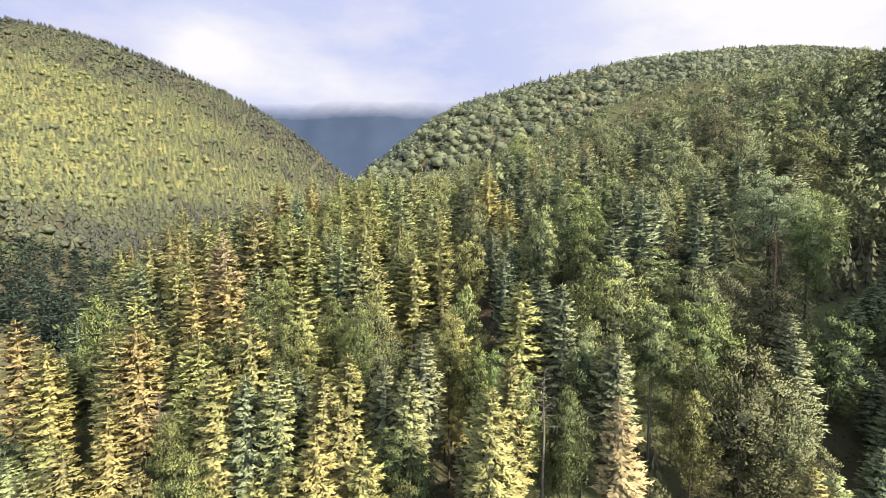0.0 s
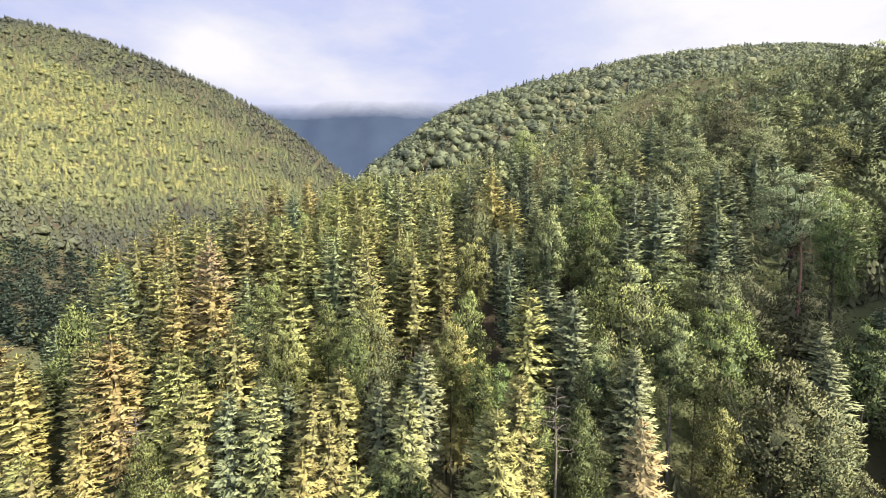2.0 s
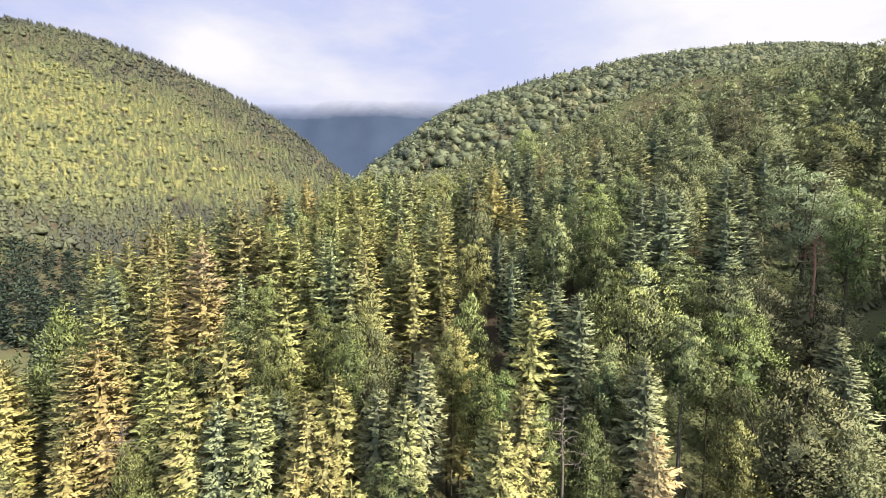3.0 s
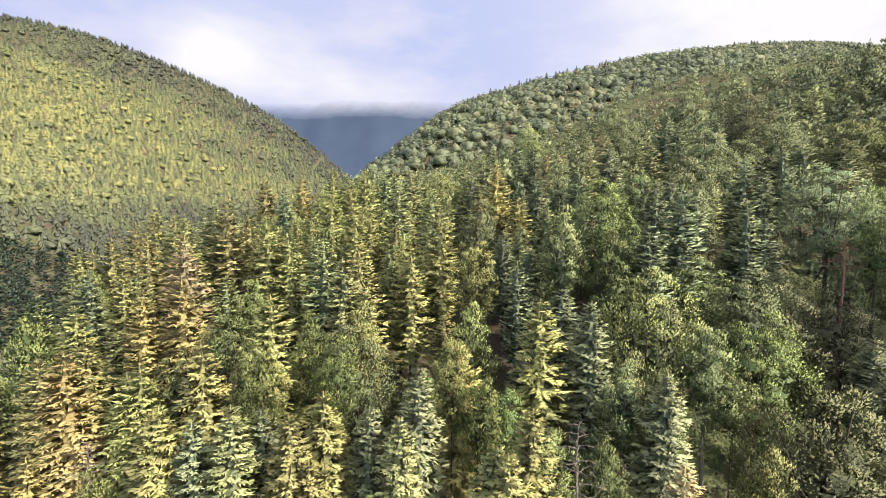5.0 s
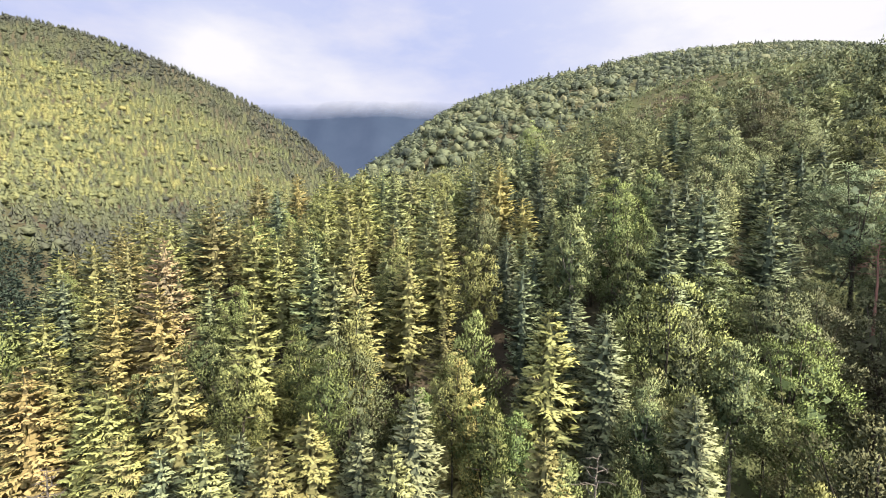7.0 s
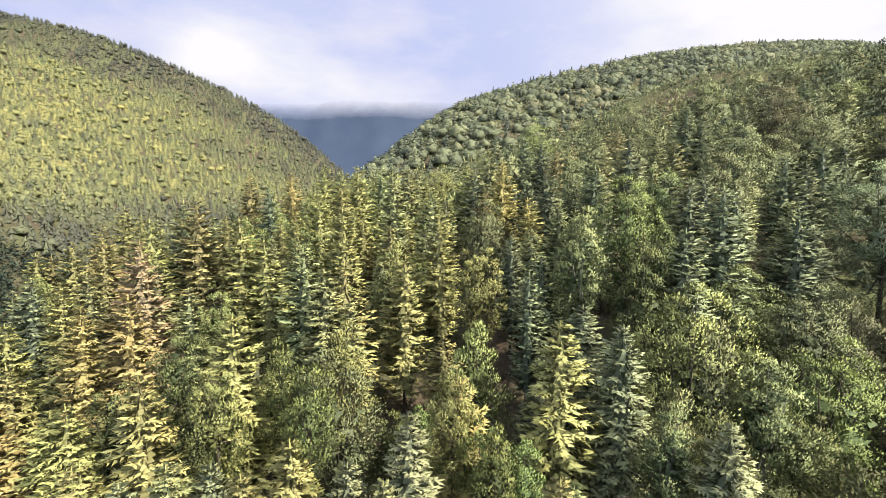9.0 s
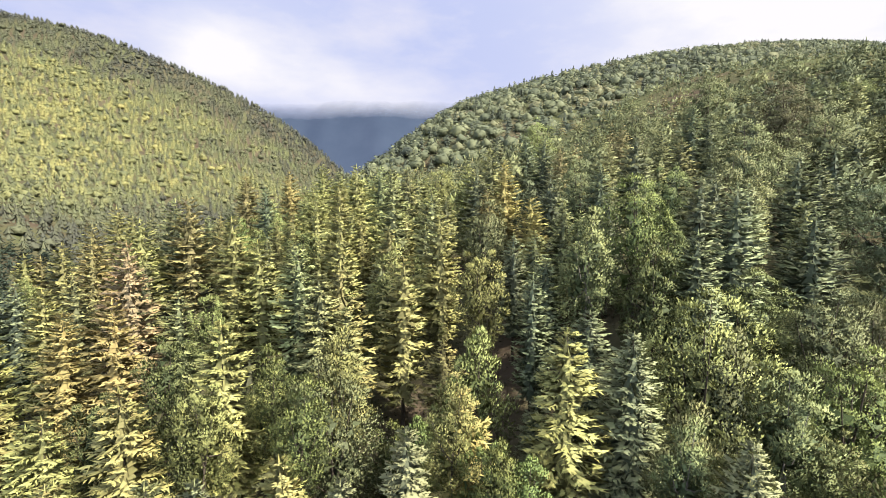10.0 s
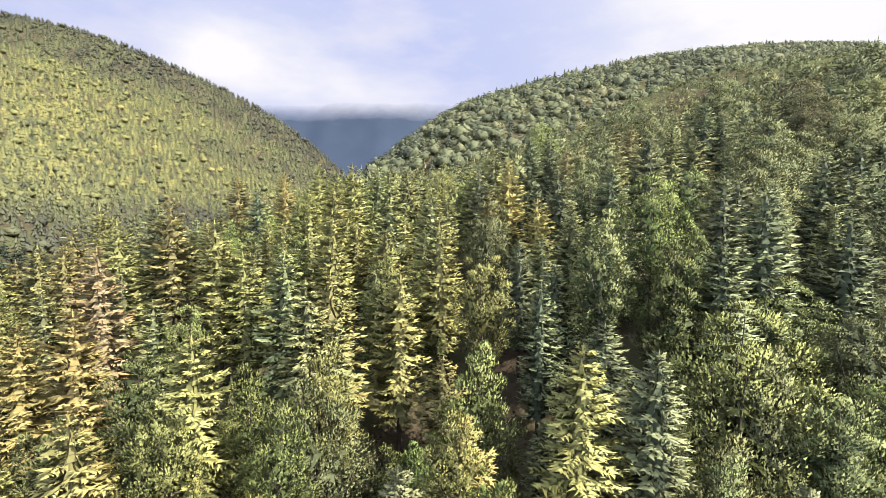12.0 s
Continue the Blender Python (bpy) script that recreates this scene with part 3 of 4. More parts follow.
leafy(-27.9, 71.1, -12.9, 5.7, "green")
fir(-32.5, 70.5, -8.9, 6.8, "gold")
fir(-41.5, 73.3, -8.4, 5.4, "yellow")
fir(-37.4, 69.7, -10.1, 5.4, "gold")
fir(-48.2, 73.8, -12.8, 5.9, "yellow")
leafy(-50.9, 69.4, -13.4, 7.9, "bright")
fir(-41.6, 66.6, -15.0, 5.6, "yellow")
fir(-41.5, 63.5, -15.8, 7.0, "gold")
fir(-47.3, 66.1, -17.5, 5.5, "yellow")
fir(-34.5, 62.2, -17.8, 5.8, "yellow")
fir(-32.6, 62.5, -16.9, 5.8, "yellow")
fir(-25.1, 61.4, -13.9, 6.7, "yellow")
fir(-28.0, 57.6, -19.7, 7.2, "yellow")
fir(-24.1, 56.0, -20.3, 5.4, "silver")
fir(-27.8, 57.5, -19.6, 5.4, "yellow")
fir(-66.2, 72.0, -17.4, 7.2, "gold")
fir(-58.6, 68.6, -20.0, 7.2, "gold")
fir(-45.0, 63.6, -16.8, 6.1, "yellow")
fir(-44.6, 60.6, -26.4, 5.4, "gold")
leafy(-33.8, 56.1, -25.4, 5.2, "lime")
leafy(-28.7, 49.9, -27.0, 6.3, "lime")
fir(-36.5, 54.0, -30.9, 5.4, "yellow")
fir(-49.0, 58.4, -30.6, 6.6, "yellow")
fir(-51.9, 56.0, -32.6, 5.6, "green")
leafy(-29.8, 64.0, -16.0, 5.2, "green")

# ======== the middle of the spur ========
fir(-18.5, 122.2, 8.7, 7.2, "yellow")
fir(-20.5, 118.0, 4.9, 7.2, "yellow")
fir(-23.9, 112.0, 2.7, 7.2, "yellow")
fir(-15.7, 96.0, -0.0, 7.2, "yellow")
fir(-17.9, 82.6, -4.9, 7.2, "green")
fir(-12.2, 80.0, -6.4, 7.2, "yellow")
fir(-14.2, 77.0, -7.0, 6.3, "green")
fir(-9.5, 110.8, 5.1, 7.2, "green")
fir(-16.1, 140.0, 9.8, 7.2, "green")
fir(-14.7, 150.0, 10.8, 7.2, "green")
fir(-9.3, 138.0, 9.5, 7.2, "green")
fir(-7.3, 146.0, 10.2, 7.2, "green")
leafy(-2.3, 150.0, 10.9, 10.1, "lime")
fir(-2.7, 112.0, 3.9, 7.0, "green")
fir(-0.7, 92.0, -0.3, 7.2, "yellow")
leafy(-7.1, 87.0, -4.8, 6.9, "lime")
fir(-5.3, 83.0, -5.8, 7.2, "yellow")
fir(5.9, 125.0, 9.2, 7.2, "silver")
fir(9.7, 132.0, 13.3, 7.2, "green")
leafy(6.4, 104.0, 1.5, 7.9, "olive")
leafy(4.3, 84.0, -4.9, 7.0, "lime")
leafy(3.4, 74.0, -12.3, 8.4, "lime")
leafy(-10.6, 71.0, -11.8, 7.2, "lime")
leafy(-10.4, 68.0, -14.1, 10.1, "olive")
fir(-11.2, 77.0, -10.9, 5.4, "green")
fir(-20.7, 67.9, -10.2, 7.2, "yellow")
leafy(-19.7, 62.6, -14.1, 5.5, "lime")
leafy(-21.9, 63.5, -15.0, 5.2, "green")
leafy(-15.5, 67.0, -12.6, 5.3, "bright")
leafy(-11.4, 61.8, -13.3, 5.2, "bright")
fir(-20.2, 55.3, -18.2, 5.9, "green")
fir(-18.6, 58.7, -20.1, 5.4, "dark")
fir(-14.1, 54.2, -18.8, 5.4, "yellow")
fir(-11.8, 59.0, -18.4, 6.3, "yellow")
fir(-7.8, 57.8, -19.6, 5.4, "silver")
fir(-3.9, 54.5, -19.0, 5.4, "green")
fir(-2.9, 57.1, -15.2, 5.4, "silver")
fir(1.9, 64.3, -14.9, 6.8, "gold")
leafy(0.2, 65.5, -17.2, 5.2, "lime")
leafy(4.2, 58.4, -16.8, 5.2, "bright")
leafy(6.4, 58.7, -18.0, 5.2, "bright")
fir(4.1, 45.6, -17.6, 5.4, "yellow")
fir(8.0, 50.5, -16.4, 5.4, "yellow")
leafy(8.9, 51.2, -18.5, 5.2, "lime")
fir(-13.7, 48.6, -23.3, 5.6, "gold")
fir(-12.1, 53.6, -22.9, 5.4, "yellow")
fir(-8.8, 49.2, -25.0, 5.6, "yellow")
leafy(-5.6, 53.2, -24.8, 5.3, "green")
leafy(-2.5, 51.6, -27.9, 5.2, "green")
fir(5.1, 55.2, -21.9, 6.6, "green")
fir(6.9, 47.2, -24.5, 5.4, "yellow")
fir(-17.4, 48.6, -27.8, 5.4, "yellow")
fir(-20.0, 47.0, -28.2, 5.4, "yellow")
leafy(-3.9, 46.0, -27.6, 5.2, "green")
fir(-12.3, 60.6, -19.3, 5.4, "yellow")
leafy(0.8, 62.0, -13.9, 5.2, "lime")
leafy(3.6, 61.5, -17.9, 5.2, "bright")

# ======== the shaded right of the spur ========
# the dark firs here carry some of the shade in their needle colour
fir(11.4, 122.0, 9.7, 7.2, "gold")
fir(13.2, 101.8, 1.7, 7.2, "gold")
leafy(15.0, 54.3, -21.1, 5.2, "green")
fir(15.5, 66.0, -22.6, 5.4, "dark")
fir(10.8, 67.1, -10.4, 7.2, "yellow", "slim fir with silvery sunlit needles standing clear")
fir(15.5, 76.0, -10.9, 7.2, "dark")
fir(16.9, 66.5, -10.7, 7.1, "silver")
leafy(19.4, 61.6, -15.1, 7.0, "pale")
fir(20.8, 56.2, -15.3, 6.2, "silver")
leafy(28.5, 63.3, -12.6, 6.9, "pale")
leafy(23.9, 68.2, -7.3, 11.9, "lime", "big rounded olive-lime leafy tree in the sun")
leafy(25.4, 66.5, -10.4, 8.4, "olive")
leafy(23.9, 78.7, -3.2, 8.2, "green")
leafy(17.1, 82.5, 0.1, 7.8, "pale", "pale birch-like tree with a white stem and airy crown", 2)
leafy(24.5, 86.6, 4.3, 9.3, "bright")
fir(27.4, 77.3, -2.2, 6.7, "dark")
leafy(27.4, 82.0, -1.8, 5.9, "green")
leafy(35.0, 80.2, -6.8, 10.2, "green")
leafy(40.1, 75.0, -8.4, 9.4, "olive")
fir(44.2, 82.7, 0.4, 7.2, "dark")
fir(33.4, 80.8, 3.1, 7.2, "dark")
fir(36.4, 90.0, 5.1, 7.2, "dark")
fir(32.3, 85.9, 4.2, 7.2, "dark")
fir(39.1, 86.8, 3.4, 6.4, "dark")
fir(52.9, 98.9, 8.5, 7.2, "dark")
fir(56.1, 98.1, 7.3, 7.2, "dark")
leafy(40.5, 94.7, 8.2, 10.9, "olive")
leafy(36.2, 66.4, -12.2, 10.5, "bright")
leafy(45.1, 74.0, -9.8, 8.8, "russet")
leafy(63.6, 92.0, 6.4, 14.5, "silvery", "large domed pale green leafy tree in shade", 2)
leafy(66.5, 86.0, 3.1, 10.4, "bright")
leafy(51.7, 73.4, -11.1, 11.9, "russet", "wide leafy tree turning russet brown")
leafy(36.0, 55.5, -16.5, 14.5, "olive", "very broad olive-green leafy tree with a lumpy crown")
leafy(39.4, 53.0, -20.3, 8.1, "olive")
fir(45.7, 60.5, -16.9, 6.9, "dark")
leafy(53.9, 64.5, -14.2, 8.2, "green")
fir(48.9, 65.9, -14.8, 5.6, "dark")
leafy(28.9, 52.9, -20.9, 5.8, "lime")
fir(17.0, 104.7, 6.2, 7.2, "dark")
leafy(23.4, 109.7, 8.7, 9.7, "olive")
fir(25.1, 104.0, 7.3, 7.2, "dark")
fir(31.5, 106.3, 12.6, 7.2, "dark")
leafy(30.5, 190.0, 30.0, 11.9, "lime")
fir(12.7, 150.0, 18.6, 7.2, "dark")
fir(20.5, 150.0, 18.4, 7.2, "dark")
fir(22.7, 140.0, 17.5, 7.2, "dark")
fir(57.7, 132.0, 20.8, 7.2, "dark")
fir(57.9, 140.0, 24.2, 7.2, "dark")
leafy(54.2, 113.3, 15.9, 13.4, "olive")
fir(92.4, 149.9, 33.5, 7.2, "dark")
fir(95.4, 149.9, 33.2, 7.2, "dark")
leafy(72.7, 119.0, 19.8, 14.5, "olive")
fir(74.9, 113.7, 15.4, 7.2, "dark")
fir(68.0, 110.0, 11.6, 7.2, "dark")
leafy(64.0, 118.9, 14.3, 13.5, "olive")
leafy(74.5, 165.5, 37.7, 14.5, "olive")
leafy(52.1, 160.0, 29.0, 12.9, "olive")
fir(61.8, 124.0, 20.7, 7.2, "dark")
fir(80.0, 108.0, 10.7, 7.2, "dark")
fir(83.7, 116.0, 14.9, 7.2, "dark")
leafy(112.6, 163.4, 36.5, 14.5, "green")
leafy(77.8, 137.8, 28.8, 14.5, "russet")
leafy(86.7, 117.9, 20.1, 14.5, "green")
leafy(33.6, 98.0, 6.7, 6.8, "green")
fir(45.0, 118.0, 13.5, 7.2, "green")
leafy(14.3, 55.3, -22.2, 7.0, "green")
fir(18.0, 45.9, -18.9, 5.4, "rust", "fir with rusty dry needles near its top")
fir(35.8, 44.1, -25.0, 5.4, "yellow")
fir(38.0, 44.0, -25.5, 5.4, "green")
leafy(17.9, 58.7, -15.0, 5.2, "pale")
leafy(21.5, 57.5, -15.8, 5.2, "green")
leafy(31.5, 62.9, -17.4, 5.2, "green")
leafy(28.8, 63.5, -13.0, 5.4, "pale")


# ======== the rest of the stand ========
def scatter(seed, spacing, x0, x1, y0, y1, keep, gap=3.2):
    """Places for trees at about that spacing, clear of those that stand already."""
    rng = random.Random(seed)
    cell = {}
    for p in taken:
        cell.setdefault((int(p[0] // 8), int(p[1] // 8)), []).append(p)
    found = []
    for i in range(int((x1 - x0) / spacing)):
        for j in range(int((y1 - y0) / spacing)):
            x = x0 + (i + 0.5 * (j % 2) + rng.uniform(-0.42, 0.42)) * spacing
            y = y0 + (j + rng.uniform(-0.42, 0.42)) * spacing
            chance = rng.random()
            if not keep(x, y):
                continue
            near = [q for a in (-1, 0, 1) for b in (-1, 0, 1) for q in cell.get((int(x // 8) + a, int(y // 8) + b), ())]
            if any((q[0] - x) ** 2 + (q[1] - y) ** 2 < max(gap, 0.52 * q[2] + 0.9) ** 2 for q in near):
                continue
            found.append((x, y, chance))
    return found


def in_wedge(x, y, margin=14.0):
    return abs(x) < 0.98 * y + margin


# splits the fill trees so sun and shade go into their tones
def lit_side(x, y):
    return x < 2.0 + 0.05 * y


rng_fill = random.Random(77)
for x, y, chance in scatter(5, 6.0, -100, 110, 34, 128, lambda x, y: in_wedge(x, y) and (y < 86 or abs(x + 2) < 58), 4.8):
    top = float(canopy(x, y)) - (rng_fill.uniform(6.0, 11.0) if y < 80 else rng_fill.uniform(3.0, 7.0))
    if chance < (0.72 if y < 84 else 0.86):
        # sunny side gets paler tones, shaded side dark ones
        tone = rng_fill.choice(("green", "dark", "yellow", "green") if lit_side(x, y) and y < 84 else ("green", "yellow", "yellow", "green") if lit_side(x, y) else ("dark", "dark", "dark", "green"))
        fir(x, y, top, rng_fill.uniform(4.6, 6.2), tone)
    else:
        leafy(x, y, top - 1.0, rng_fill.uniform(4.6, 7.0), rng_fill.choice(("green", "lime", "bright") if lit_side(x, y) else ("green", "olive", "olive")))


def build_undergrowth():
    """Shrubs and saplings under the stand, coloured dark for the shade there."""
    rng = random.Random(9)
    vs, fs, ts, hs = [], [], [], []
    for i in range(125):
        for j in range(55):
            x = -105 + 1.75 * i + rng.uniform(-1, 1)
            y = 30 + 1.7 * j + rng.uniform(-1, 1)
            if not in_wedge(x, y, 10.0):
                continue
            z = float(ground(x, y))
            size, tone = rng.uniform(0.8, 2.4), rng.random()
            for _ in range(10):
                d = Vector((rng.gauss(0, 1), rng.gauss(0, 1), abs(rng.gauss(0.6, 0.6)))).normalized() * size * rng.uniform(0.4, 1.1)
                a = Vector((rng.gauss(0, 1), rng.gauss(0, 1), rng.gauss(0, 0.5))).normalized() * rng.uniform(0.10, 0.24)
                b = Vector((rng.gauss(0, 1), rng.gauss(0, 1), rng.gauss(0, 0.5))).normalized() * rng.uniform(0.2, 0.45)
                c = Vector((x, y, z)) + d
                k = len(vs)
                vs += [tuple(c - a), tuple(c + a), tuple(c + b)]
                fs.append((k, k + 1, k + 2))
                ts += [0.1, 0.1, 0.35]
                hs += [tone * 0.35] * 3
    me = mesh_of("undergrowth", vs, fs, tip=ts, tint=hs)
    tagged(part("undergrowth", me, SHRUB), "dark low shrubs and saplings on the forest floor", "undergrowth", kind="stuff")


build_undergrowth()


# simpler trees for the woods further off
def spike_fir(seed, tiers=7, spokes=7, fat=0.6, ragged=0.2):
    """A fir seen from further off: ragged tiers of drooping boughs round a pointed top."""
    rng = random.Random(seed)
    shape = Shape()
    rise = 1.15 * 20.0 * 0.7 / tiers
    for k in range(tiers):
        q = (k + rng.uniform(-0.15, 0.15)) / tiers
        q = min(max(q, 0.0), 0.97)
        z = 20.0 * (0.26 + 0.70 * q)
        reach = 3.3 * (1 - q) ** fat * rng.uniform(0.88, 1.1)
        for j in range(spokes):
            az = 1.1 * k + 6.283 * (j + rng.uniform(-0.3, 0.3)) / spokes
            r = reach * rng.uniform(1 - ragged * 1.4, 1 + ragged)
            lift = rng.uniform(-0.25, 0.25)
            a, b = az - 2.9 / spokes, az + 2.9 / spokes
            tip = (r * math.cos(az), r * math.sin(az), z - 0.22 * r + lift)
            stem = (0.1 * math.cos(az), 0.1 * math.sin(az), z + rise)
            facing = Vector((math.cos(az) + rng.uniform(-0.3, 0.3), math.sin(az) + rng.uniform(-0.3, 0.3), rng.uniform(0.7, 1.4))).normalized()
            shape.tri((0.55 * r * math.cos(a), 0.55 * r * math.sin(a), z + 0.25 + lift), tip, stem, 0.3, 1.0, 0.3, facing)
            shape.tri(tip, (0.55 * r * math.cos(b), 0.55 * r * math.sin(b), z + 0.25 + lift), stem, 1.0, 0.3, 0.3, facing)
    shape.tri((0.4, 0, 17.6), (-0.3, 0.3, 17.6), (0, 0, 20.5), 0.6, 0.6, 1)
    shape.tri((0, 0.4, 17.6), (0, -0.4, 17.6), (0, 0, 20.5), 0.6, 0.6, 1)
    return shape.arrays()


def tiered_fir(seed, tiers, spokes, fat=0.62):
    """A fir with flat boughs in tiers, each a drooping blade with a fringe below toned dark as shade."""
    rng = random.Random(seed)
    shape = Shape()
    for k in range(tiers):
        q = min(max((k + rng.uniform(-0.3, 0.3)) / tiers, 0.0), 0.97)
        z = 20.0 * (0.28 + 0.70 * q)
        reach = 3.3 * (1 - q) ** fat * rng.uniform(0.88, 1.1) + 0.15
        for j in range(spokes):
            az = 1.1 * k + 6.283 * (j + rng.uniform(-0.35, 0.35)) / spokes
            r = reach * rng.uniform(0.7, 1.18)
            lift = rng.uniform(-0.3, 0.3)
            spread = rng.uniform(1.3, 2.2) / spokes

            def at(f, turn, drop):
                return (r * f * math.cos(az + turn), r * f * math.sin(az + turn), z + lift - drop * r)

            root, tip = at(0.05, 0, -0.10), at(1.0, 0, 0.30)
            left, right = at(0.62, -spread, 0.16 + rng.uniform(-0.06, 0.1)), at(0.62, spread, 0.16 + rng.uniform(-0.06, 0.1))
            facing = Vector((math.cos(az) + rng.uniform(-0.3, 0.3), math.sin(az) + rng.uniform(-0.3, 0.3), rng.uniform(0.5, 1.2))).normalized()
            shape.tri(root, left, tip, 0.05, 0.75, 1.0, facing)
            shape.tri(root, tip, right, 0.05, 1.0, 0.75, facing)
            shape.tri(root, tip, at(0.6, rng.uniform(-0.2, 0.2), 0.45), 0.0, 0.5, 0.1)
    for a, b in (((0.3, 0), (-0.2, 0.2)), ((0, 0.3), (0, -0.3))):
        shape.tri((*a, 18.6), (*b, 18.6), (0, 0, 20.2), 0.6, 0.6, 1)
    return shape.arrays()


def far_leafy(seed, lobes, leaves, leaf):
    """A leafy crown seen from further off: sprays of leaves over a domed, lobed crown."""
    rng = random.Random(seed)
    shape = Shape()
    wide, half = 3.5, 4.3
    limbs = []
    for k in range(lobes):
        cz = 1 - 1.5 * (k + 0.5) / lobes
        az = 2.39996 * k + rng.uniform(-0.4, 0.4)
        ring = math.sqrt(1 - cz * cz)
        limbs.append(Vector((ring * math.cos(az), ring * math.sin(az), cz)))
    for k in range(leaves):
        cz = 1 - 1.5 * (k + rng.random()) / leaves
        az = 2.39996 * k + rng.uniform(-0.5, 0.5)
        ring = math.sqrt(max(0.0, 1 - cz * cz))
        d = Vector((ring * math.cos(az), ring * math.sin(az), cz))
        limb = max(limbs, key=d.dot)
        near = max(0.0, min(1.0, (d.dot(limb) - 0.72) / 0.28))
        out = 0.80 + 0.22 * near + rng.uniform(-0.07, 0.05)
        p = Vector((d.x * wide * out, d.y * wide * out, d.z * half * out + half))
        facing = (d * 0.55 + (d - limb) * 1.3 + Vector((rng.uniform(-0.35, 0.35), rng.uniform(-0.35, 0.35), rng.uniform(-0.1, 0.5)))).normalized()
        lie = (facing + Vector((rng.uniform(-0.6, 0.6), rng.uniform(-0.6, 0.6), rng.uniform(-0.2, 0.6)))).normalized()
        a = lie.orthogonal().normalized()
        a.rotate(Matrix.Rotation(rng.uniform(0, 6.28), 3, lie))
        b = lie.cross(a)
        s = leaf * rng.uniform(0.7, 1.3)
        # lobes and top paler, hollows darker: shading painted into the leaves
        age_shade = max(0.05, min(1.0, 0.15 + 0.55 * near + 0.3 * d.z + rng.uniform(-0.15, 0.15)))
        shape.tri(p - a * s * 0.5 - b * s * 0.4, p + b * s * 0.5, p + a * s * 0.7, age_shade, age_shade, age_shade, facing)
    leaf_mass(shape, rng, Vector((0, 0, half)), wide * 0.88, half * 0.88, 0.45)
    v, f, t, n = shape.arrays()
    return v + (0.0, 0.0, 20.0 - v[:, 2].max()), f, t, n


def wood(name, label, spots, shapes, mat, seed, squat=0.85):
    """Many trees as one wood. spots: x, y, top above the eye, width, which shape, tone."""
    rng = random.Random(seed)
    vs, fs, ts, hs, ns, base = [], [], [], [], [], 0
    for x, y, top, width, which, tone in spots:
        v, f, t, n = shapes[which]
        a = rng.uniform(0, 6.28)
        c, s = math.cos(a), math.sin(a)
        k = width / 5.6
        vs.append(np.stack([x + k * (c * v[:, 0] - s * v[:, 1]), y + k * (s * v[:, 0] + c * v[:, 1]), top + EYE - (20.0 - v[:, 2]) * k * squat], -1))
        ns.append(np.stack([c * n[:, 0] - s * n[:, 1], s * n[:, 0] + c * n[:, 1], n[:, 2]], -1))
        fs.append(f + base)
        ts.append(t)
        hs.append(np.full(len(v), tone))
        base += len(v)
    me = mesh_of(name, np.concatenate(vs), np.concatenate(fs), True, tip=np.concatenate(ts), tint=np.concatenate(hs))
    me.normals_split_custom_set_from_vertices(np.concatenate(ns).tolist())
    tagged(part(name, me, mat), label, "woodland", kind="stuff")




def round_crown(seed, lumps=32, leaves=20, leaf=0.58, spire=0.0):
    """A leafy crown for the woods, its top at the height of the firs."""
    shape, _ = leafy_crown(seed, 10.5, 3.4, lumps, leaves, leaf, 0.06, spire, inside=36)
    v, f, t, n = shape.arrays()
    return v + (0.0, 0.0, 20.0 - v[:, 2].max()), f, t, n


CLOSE_FORM = dict(pairs=3, boughs=84, chunk=1.8, core=26)
NEARER = [fir_crown(51, **CLOSE_FORM).arrays(), fir_crown(52, lean=0.7, **CLOSE_FORM).arrays(), fir_crown(53, lean=0.9, **CLOSE_FORM).arrays(), round_crown(54), round_crown(55, spire=0.3), round_crown(56, lumps=26)]
MID = [tiered_fir(61, 9, 8), tiered_fir(62, 9, 8, 0.55), tiered_fir(63, 10, 7, 0.7), round_crown(64, 22, 14, 0.75), round_crown(65, 20, 14, 0.75), round_crown(66, 24, 13, 0.75)]
FAR = [spike_fir(71, 6, 5), spike_fir(72, 6, 5, 0.5), spike_fir(73, 5, 6, 0.55), far_leafy(74, 8, 34, 1.2), far_leafy(75, 9, 34, 1.2)]
FOOT_FORM = dict(pairs=2, boughs=52, chunk=2.6, core=14, radius=3.0)
FOOT = [fir_crown(91, **FOOT_FORM).arrays(), fir_crown(92, lean=0.7, **FOOT_FORM).arrays(), fir_crown(93, lean=0.9, **FOOT_FORM).arrays(), round_crown(94, 20, 12, 0.85), round_crown(95, 18, 13, 0.85)]


def wood_spots(seed, spacing, x0, x1, y0, y1, keep, firs, low, high, rows, wide=(4.6, 6.2), leafwide=(6.0, 9.5), nfir=3):
    rng = random.Random(seed)
    spots = []
    for x, y, chance in scatter(seed, spacing, x0, x1, y0, y1, keep, 3.4):
        top = float(canopy(x, y)) - rng.uniform(low, high)
        share = firs(x, y)
        if chance < share:
            spots.append((x, y, top, rng.uniform(*wide), rng.randrange(nfir), rng.betavariate(2, 2)))
        else:
            spots.append((x, y, top - 0.5, rng.uniform(*leafwide), nfir + rng.randrange(rows - nfir), rng.betavariate(2.4, 2)))
    return spots


def on_spur(x, y):
    return (y > 128 or abs(x + 2) >= 58) and in_wedge(x, y, 30.0) and float(spur(x, y)) > max(float(left_hill(x, y)), float(right_hill(x, y))) - 3.0


young = [(x, y, float(canopy(x, y)) - STAND + 3.0 + 5.0 * chance, 2.0 + 1.6 * chance, int(chance * 97) % 3, 0.5 * chance)
         for x, y, chance in scatter(6, 3.3, -105, 110, 32, 108, in_wedge, 1.2)]
wood("young_firs", "young firs coloured dark for the shade of the stand", young, FAR, SHRUB, 8, 1.0)
